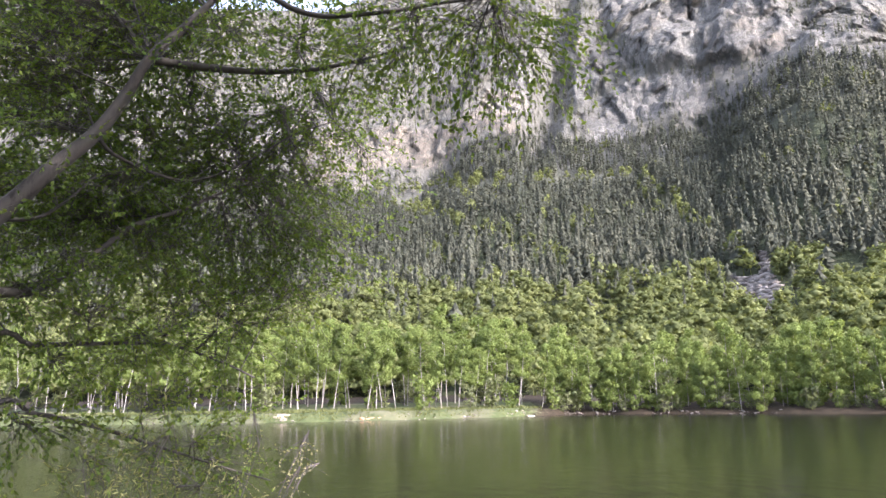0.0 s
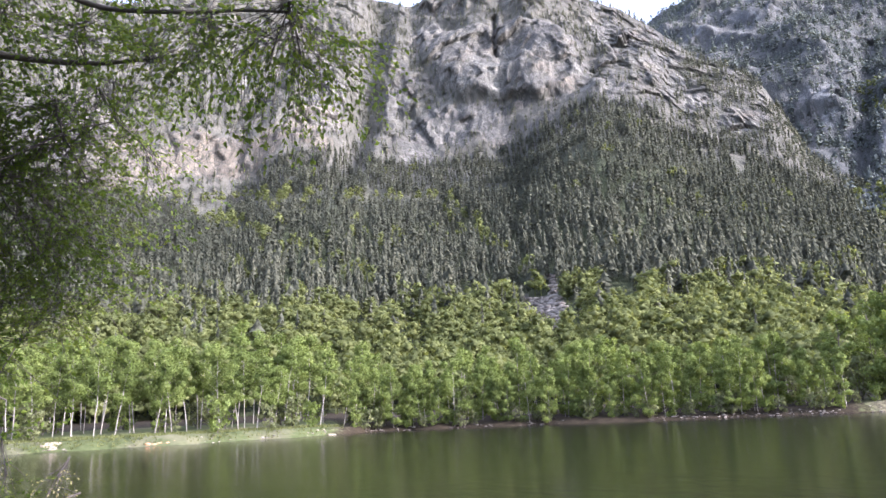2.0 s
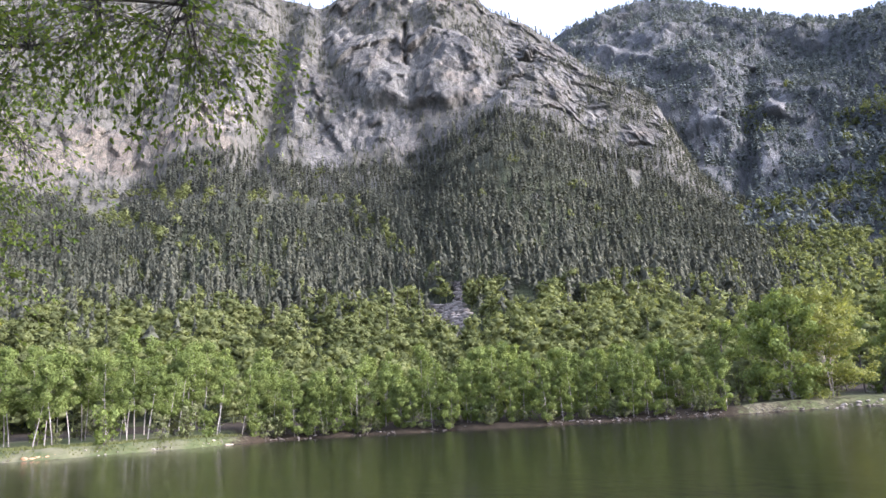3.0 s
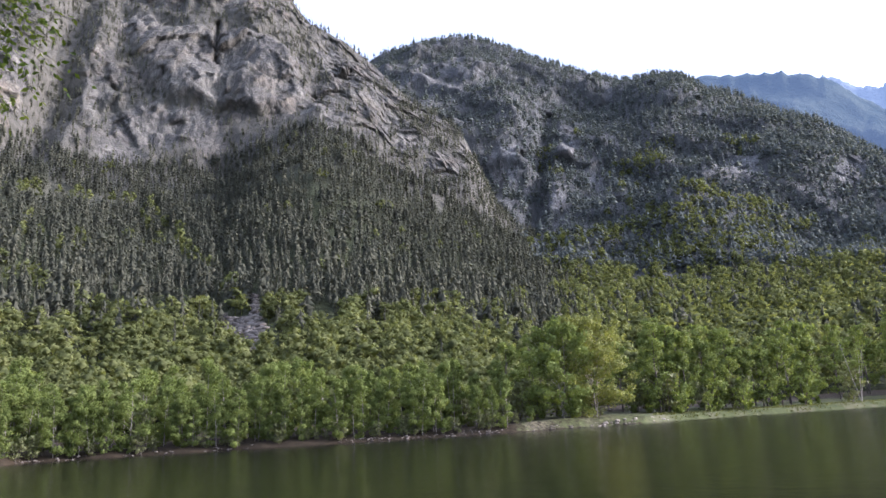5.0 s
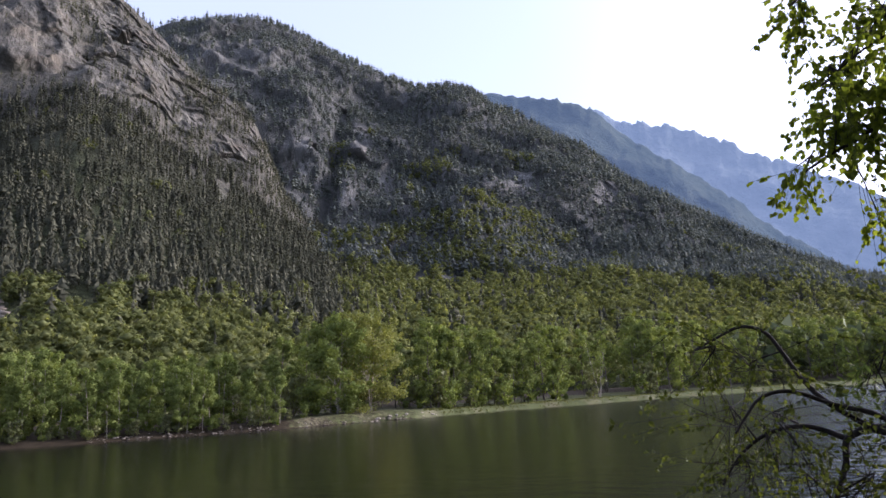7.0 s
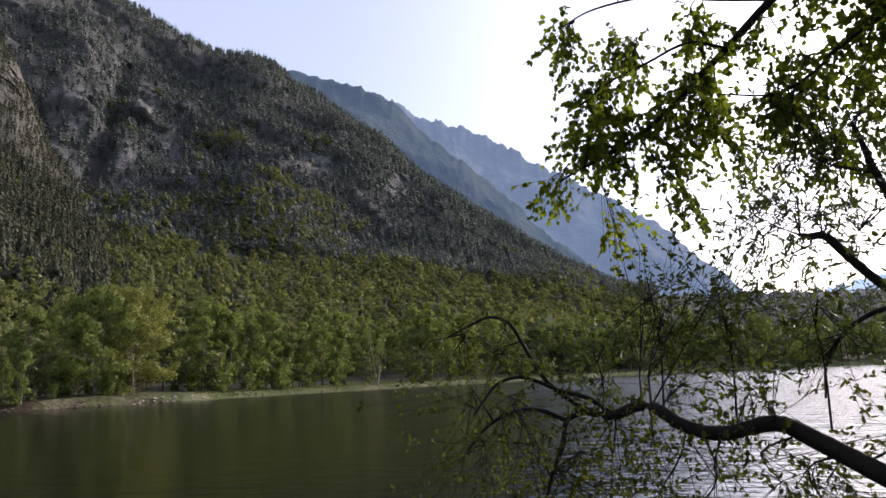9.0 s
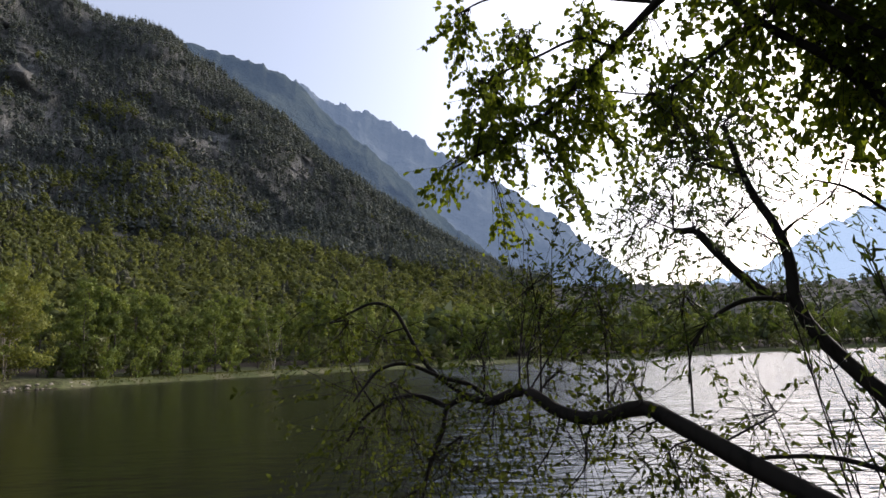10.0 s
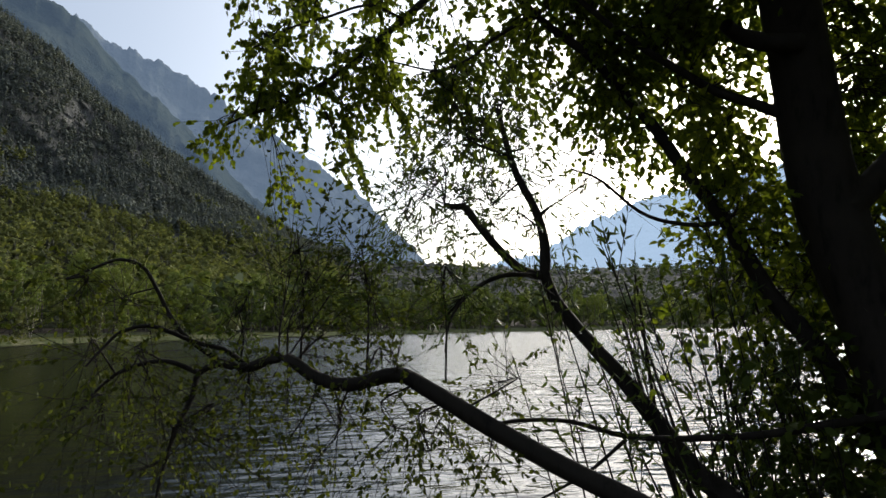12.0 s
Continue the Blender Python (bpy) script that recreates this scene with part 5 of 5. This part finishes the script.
inner_top += [tuple(c) for c in np.array([3.8, -2.15, 3.5]) + gi.uniform(-1, 1, (6, 3)) * np.array([0.25, 0.5, 0.3])]
inner_top += [tuple(c) for c in np.array([3.4, -3.1, 3.15]) + gi.uniform(-1, 1, (5, 3)) * np.array([0.25, 0.3, 0.7])]
foliage(poplar, 16, poplar_lines, bunches(inner_top, 3, 0.14), 26, 11, 0.09, 0.038, POPLAR, LEAF_BROAD, M_BACKLITBARK, 0.8, 0.17)
foliage(poplar, 15, poplar_lines, bunches([c for c in inner_clusters[3:] if c[2] <= 3.3], 3, 0.14), 24, 11, 0.09, 0.038, POPLAR, LEAF_BROAD, M_BACKLITBARK, 0.8, 0.17)
foliage(poplar, 9, poplar_lines, dim_clusters, 24, 9, 0.19, 0.044, POPLAR, LEAF_BROAD, M_BACKLITBARK, 0.6, 0.24)
# unseen rest of its crown, added overhead and behind the standing place for shade
gc = np.random.default_rng(77)
u = unit(gc.normal(0, 1, (100, 3))) * gc.uniform(0.25, 1.0, (100, 1)) ** 0.4
shade_crown_clusters = np.array([3.1, -2.2, 5.9]) + u * np.array([2.2, 2.1, 1.6])
shade_side_clusters = np.array([2.9, -4.2, 3.4]) + gc.normal(0, 1, (22, 3)) * np.array([0.8, 0.55, 1.2])
poplar_lines.append(limb(poplar, "bough", [(2.84, -2.15, 4.22), (2.9, -2.2, 4.9), (3.1, -2.4, 5.6), (3.2, -2.5, 6.6)], 0.1, 0.03, M_BACKLITBARK))
poplar_lines.append(limb(poplar, "bough", [(3.0, -2.6, 2.6), (3.0, -3.2, 3.1), (3.0, -3.9, 3.5), (2.9, -4.6, 3.9)], 0.06, 0.02, M_BACKLITBARK))
foliage(poplar, 13, poplar_lines, shade_crown_clusters, 16, 6, 0.3, 0.18, SMALL, LEAF_BROAD, M_BACKLITBARK, 0.6, 0.3)
foliage(poplar, 14, poplar_lines, shade_side_clusters, 40, 9, 0.28, 0.065, POPLAR, LEAF_BROAD, M_BACKLITBARK, 0.6, 0.3)

# tree overhanging the start of the view
willow = tagged(new("overhanging_willow"), "leaning dark-barked tree with dense small green leaves", "tree")
willow_lines = [
    limb(willow, "stem", [(-2.95, 1.85, 0.5), (-2.85, 2.1, 1.2), (-2.6, 2.5, 2), (-2.23, 2.8, 2.59), (-2.09, 2.93, 2.86), (-1.94, 3.05, 3.09), (-1.79, 3.14, 3.32), (-1.63, 3.21, 3.53), (-1.51, 3.24, 3.75), (-1.42, 3.25, 3.94), (-1.25, 3.28, 4.15), (-1.09, 3.29, 4.33), (-0.86, 3.28, 4.56)], 0.072, 0.016, M_WILLOWBARK),
    limb(willow, "bough", [(-1.44, 3.31, 3.97), (-1.15, 3.37, 3.95), (-0.86, 3.4, 3.94), (-0.59, 3.38, 3.94), (-0.35, 3.34, 3.97), (-0.11, 3.28, 4)], 0.022, 0.006, M_WILLOWBARK),
    limb(willow, "branch", [(-1.0, 3.28, 4.44), (-0.98, 3.0, 4.42), (-0.84, 2.7, 4.12), (-0.62, 2.63, 3.87), (-0.46, 2.65, 3.81), (-0.31, 2.62, 3.79), (-0.12, 2.59, 3.79), (0.11, 2.53, 3.79), (0.33, 2.47, 3.77)], 0.016, 0.005, M_WILLOWBARK),
    limb(willow, "bough", [(-2.68, 2.38, 1.8), (-2.08, 3.03, 2.69), (-1.99, 3.18, 2.74), (-1.92, 3.32, 2.77), (-1.76, 3.47, 2.94), (-1.58, 3.6, 3.16), (-1.4, 3.74, 3.28), (-1.13, 3.87, 3.46)], 0.03, 0.007, M_WILLOWBARK),
    limb(willow, "branch", [(-2.5, 2.6, 2.25), (-2.1, 3.06, 3.06), (-2.01, 3.15, 3.08), (-1.88, 3.25, 3.12), (-1.76, 3.31, 3.25), (-1.68, 3.34, 3.36)], 0.014, 0.005, M_WILLOWBARK),
    limb(willow, "branch", [(-2.8, 2.2, 1.5), (-2.15, 3.24, 2.5), (-1.96, 3.44, 2.52), (-1.72, 3.63, 2.54), (-1.44, 3.82, 2.54), (-1.21, 3.98, 2.46), (-1.04, 4.09, 2.37)], 0.018, 0.005, M_WILLOWBARK),
    limb(willow, "branch", [(-2.85, 2.1, 1.2), (-2.13, 3.27, 2.18), (-1.93, 3.47, 2.19), (-1.69, 3.66, 2.11), (-1.46, 3.82, 2.01), (-1.15, 3.99, 1.88), (-0.93, 4.1, 1.8)], 0.018, 0.004, M_WILLOWBARK),
    limb(willow, "branch", [(-1.67, 3.27, 3.56), (-1.6, 3.39, 3.47), (-1.32, 3.58, 3.4), (-1.04, 3.68, 3.53), (-0.78, 3.72, 3.71), (-0.56, 3.77, 3.81)], 0.012, 0.004, M_WILLOWBARK),
]
willow_top = [(-1.95, 3.15, 3.98), (-1.72, 3.33, 4.14), (-1.39, 3.44, 3.99), (-1.02, 3.37, 4.15), (-0.64, 3.28, 4.09), (-0.33, 3.17, 3.96), (-0.04, 2.81, 3.81), (0.22, 2.54, 3.68), (0.34, 2.66, 3.64), (-0.51, 3.61, 3.93), (-0.21, 3.83, 3.99), (0.03, 3.96, 3.98), (-0.86, 3.79, 3.88), (-1.23, 3.72, 3.78)]
willow_more = [(-2.32, 3.29, 4.45), (-2, 3.26, 4.4), (-1.84, 3.5, 4.59), (-1.51, 3.54, 4.57), (-2.18, 3.31, 4.13), (-2.02, 3.57, 4.1), (-2.17, 3.45, 3.88), (-1.43, 3.72, 4.35), (-2.03, 3.71, 4.5), (-1.15, 3.55, 4.57), (-1.69, 3.78, 4.47), (-2.31, 3.31, 3.39), (-2.33, 3.41, 2.98)]
willow_mid = [(-1.59, 3.61, 3.71), (-1.86, 3.27, 3.6), (-1.97, 3.32, 3.3), (-1.7, 3.56, 3.37), (-1.36, 3.8, 3.44), (-1.03, 3.99, 3.53), (-0.74, 4.06, 3.51), (-0.43, 4.05, 3.69), (-1.2, 3.94, 3.14), (-0.89, 4.02, 3.19), (-1.47, 3.65, 3.04), (-1.81, 3.38, 2.99), (-1.92, 3.24, 2.74), (-1.67, 3.5, 2.72), (-1.4, 3.83, 2.83), (-1.08, 4.03, 2.89)]
willow_low = [(-0.83, 4.08, 2.92), (-1.84, 3.44, 2.44), (-1.56, 3.69, 2.45), (-1.31, 3.89, 2.52), (-1.14, 4.04, 2.69), (-1.85, 3.33, 2.12), (-1.64, 3.55, 2.14), (-1.43, 3.76, 2.27), (-1.29, 3.91, 2.03), (-1.7, 3.39, 1.89), (-1.22, 4.03, 1.9), (-1.5, 3.71, 1.91), (-0.68, 3.9, 3.71)]
willow_edge = [(-0.81, 4.07, 3.96), (-0.81, 3.97, 3.69), (-0.75, 4.09, 3.54), (-0.8, 3.97, 3.3), (-0.7, 4.1, 3.2), (-0.88, 3.85, 3.51), (-0.87, 3.85, 3.07)]
foliage(willow, 19, willow_lines, willow_edge, 28, 17, 0.17, 0.028, SMALL, LEAF_SMALL, M_WILLOWBARK, 0.3, 0.24, flat=0.7)
sparse = willow_top[9:10] + willow_top[12:13] + willow_mid[5:8] + willow_low[12:]
willow_top, willow_mid, willow_low = willow_top[:9] + willow_top[13:], willow_mid[:5] + willow_mid[8:], willow_low[:6] + willow_low[7:9] + willow_low[10:11]
foliage(willow, 18, willow_lines, sparse, 22, 15, 0.17, 0.028, SMALL, LEAF_SMALL, M_WILLOWBARK, 0.3, 0.27, flat=0.6)
foliage(willow, 10, willow_lines, willow_top + willow_more, 64, 18, 0.17, 0.028, SMALL, LEAF_SMALL, M_WILLOWBARK, 0.3, 0.27, flat=0.6)
gw = np.random.default_rng(31)
willow_back = np.stack([gw.uniform(-3.1, -1.6, 42), gw.uniform(3.6, 4.7, 42), gw.uniform(3.2, 5.4, 42)], -1)
foliage(willow, 17, willow_lines, willow_back, 56, 16, 0.2, 0.034, SMALL, LEAF_SMALL, M_WILLOWBARK, 0.3, 0.27, flat=0.6)
willow_mid += [(-1.14, 3.86, 3.73), (-0.89, 3.93, 3.83), (-1.28, 3.81, 3.54), (-0.94, 3.91, 3.47), (-0.7, 3.97, 3.99), (-1.41, 3.76, 3.91)]
foliage(willow, 11, willow_lines, willow_mid, 58, 18, 0.17, 0.029, SMALL, LEAF_SMALL, M_WILLOWBARK, 0.3, 0.27, flat=0.6)
foliage(willow, 12, willow_lines, willow_low, 40, 17, 0.16, 0.031, SMALL, LEAF_SMALL, M_WILLOWBARK, 0.3, 0.27, flat=0.6)


# upright leafy shoots along the low stem
shoot_lines = [limb(leaner, "shoot", [(x, y, z0), (x + 0.02, y - 0.01, (z0 + z1) / 2), (x - 0.02, y + 0.02, z1)], 0.005, 0.002, M_BACKLITBARK)
               for x, y, z0, z1 in ((3.5, -0.35, 2.0, 2.55), (3.45, -0.62, 1.93, 2.46), (3.42, -0.95, 1.9, 2.4), (3.6, -0.1, 1.98, 2.25))]
for ln in shoot_lines:
    foliage(leaner, 40 + int(ln[-1][2] * 50), [ln], [tuple(ln[len(ln) // 2]), tuple(ln[-3])], 16, 9, 0.07, 0.044, LANCE, LEAF_LANCE, M_BACKLITBARK, -0.3, 0.1)
foliage(leaner, 61, leaner_lines, [(3.6, -0.3, 1.82), (3.5, 0.2, 1.72), (3.45, -0.3, 1.68), (3.4, -0.9, 1.72), (3.3, -0.4, 1.62), (3.55, -0.7, 1.9), (3.3, -1.1, 1.6), (3.45, 0.3, 1.85)], 10, 11, 0.15, 0.027, OVAL, LEAF_DIM, M_BACKLITBARK, 0.5, 0.2)

# dark thicket of the bank beyond the large trunk
# deepened leaf colour carries the darkness of the thicket against the sun
LEAF_DEEP = leaf_mat("shaded_thicket_leaves", (0.03, 0.045, 0.01), (0.055, 0.08, 0.016), (0.09, 0.115, 0.024), 2.5, 0.35, 0.55)
gt = np.random.default_rng(55)
thicket = tagged(new("bank_thicket"), "dense dark thicket of leafy stems behind the large trunk", "bush")
thick_lines = []
for k in range(9):
    f = np.array([gt.uniform(3.9, 4.6), gt.uniform(-3.9, -2.9), 0.3])
    top = f + np.array([gt.normal(0.1, 0.3), gt.normal(0.2, 0.3), gt.uniform(1.6, 2.7)])
    thick_lines.append(limb(thicket, "stem", [tuple(f), tuple((f + top) / 2 + gt.normal(0, 0.1, 3)), tuple(top)], 0.025, 0.006, M_BACKLITBARK))
thick_clusters = np.array([4.25, -3.3, 2.45]) + gt.normal(0, 1, (8, 3)) * np.array([0.26, 0.26, 0.28])
# second clump, added to darken the foot of the large trunk
thick_clusters = np.concatenate([thick_clusters, np.array([3.35, -2.85, 1.65]) + gt.uniform(-1, 1, (10, 3)) * np.array([0.25, 0.3, 0.35])])
foliage(thicket, 56, thick_lines, thick_clusters, 40, 9, 0.2, 0.06, OVAL, LEAF_DEEP, M_BACKLITBARK, 0.4, 0.28)

# pale flowering shrub and catkin twigs at the water's edge
pale = tagged(new("pale_willow_shrub"), "pale yellowish willow shrub with catkins at the water's edge", "shrub")
LEAF_PALE = leaf_mat("pale_willow_leaves", (0.17, 0.17, 0.06), (0.27, 0.26, 0.11), (0.38, 0.36, 0.19), 3.0, 0.4, 0.6)
pale_lines = [limb(pale, "stem", [(-1.25, 3.1, 0.1), tuple((np.array((-1.25, 3.1, 0.1)) + np.array(e)) / 2 + np.array((0, 0, 0.15))), e], 0.007, 0.002, M_GREYBARK)
              for e in ((-1.6, 3.4, 1.75), (-1.35, 3.5, 1.95), (-1.15, 3.45, 1.8), (-0.85, 3.52, 2.02), (-0.66, 3.56, 2.01), (-0.63, 3.56, 1.91), (-0.71, 3.53, 1.82), (-0.9, 3.4, 1.86))]
foliage(pale, 58, pale_lines[:3], [(-1.5, 3.3, 1.75), (-1.4, 3.5, 1.9), (-1.25, 3.4, 1.72), (-1.6, 3.5, 1.95), (-1.2, 3.4, 1.85), (-1.35, 3.3, 1.6)], 30, 10, 0.12, 0.03, LANCE, LEAF_PALE, M_GREYBARK, -0.2, 0.16)
foliage(pale, 59, pale_lines[3:], [tuple(ln[-1]) for ln in pale_lines[3:]], 9, 7, 0.03, 0.013, OVAL, LEAF_PALE, M_GREYBARK, 0.0, 0.09)


# willow suckers rising from the bank beside the forked tree
def sucker(seed, foot, top, label):
    g = np.random.default_rng(seed)
    ob = tagged(new("willow_shoot"), label, "shrub", "willow shoots on the near bank")
    foot, top = np.array(foot, float), np.array(top, float)
    line = smooth_line([foot, foot * 0.6 + top * 0.4 + g.normal(0, 0.05, 3), top], 14)
    V, F = tube(line, np.linspace(0.008, 0.002, 14), 5)
    wood, bases, axes = [(V, F)], [], []
    for k in range(12):
        i = int(g.integers(3, 13))
        d = unit(unit(top - foot) + g.normal(0, 0.6, 3))
        tw = smooth_line([line[i], line[i] + d * 0.14, line[i] + d * g.uniform(0.22, 0.4)], 6)
        wood.append(tube(tw, np.linspace(0.003, 0.001, 6), 3))
        q = g.integers(1, 6, 9)
        bases.append(tw[q])
        axes.append(np.tile(d, (9, 1)) + g.normal(0, 0.4, (9, 3)))
    V, F = wood.pop(0)
    part("stem", mesh_np("stem", V, F, M_BACKLITBARK, True), ob)
    V, F = joined(wood)
    tagged(part("branchwork", mesh_np("branchwork", V, F, M_BACKLITBARK, True), ob), kind="stuff")
    V, F = leaves(g, np.concatenate(bases), np.concatenate(axes), 0.06, LANCE, 0.1)
    part("foliage", mesh_np("foliage", V, F, LEAF_LANCE), ob)


gs = np.random.default_rng(99)
for k in range(26):
    x = gs.uniform(3.05, 3.75)
    y = -1.75 - (3.75 - x) * 0.9 + gs.normal(0, 0.16)
    foot = (x - 0.25, y - 0.1, 0.55)
    sucker(200 + k, foot, (x + gs.normal(0, 0.2), y + gs.normal(0.15, 0.2), gs.uniform(1.7, 2.75)), "thin upright willow shoot with narrow leaves")


# unseen wood added behind the standing place to block sky light from near stems
def sky_blocking_tree(seed):
    g = np.random.default_rng(seed)
    ob = tagged(new("bank_tree"), "unseen leafy tree added behind the camera to block sky light", "tree", "wood on the near bank")
    lines = [limb(ob, "trunk", [(0, 0, -0.2), (0.1, 0.05, 2.5), (0.0, 0.15, 5.0), (0.2, 0.1, 8.0)], 0.16, 0.03, M_BACKLITBARK)]
    u = unit(g.normal(0, 1, (60, 3))) * g.uniform(0.3, 1.0, (60, 1)) ** 0.4
    foliage(ob, seed + 1, lines, np.array([0, 0, 4.9]) + u * np.array([2.0, 2.0, 3.8]), 7, 5, 0.45, 0.36, SMALL, LEAF_BROAD, M_BACKLITBARK, 0.4, 0.4)
    return ob


first = sky_blocking_tree(300)
spots = [(-4.6, -2.2, 0.3), (-1.8, -4.4, 1.4), (1.1, -5.6, 2.6), (-6.2, 1.6, 3.9), (-4.6, -6.4, 5.1), (-0.3, -8.5, 0.9), (3.4, -7.4, 4.4)]
for k, (x, y, a) in enumerate(spots):
    m = Matrix.LocRotScale((x, y, 0.55), Euler((0, 0, a)), None)
    ob = first if k == 0 else copy_thing(first, m)
    ob.matrix_basis = m
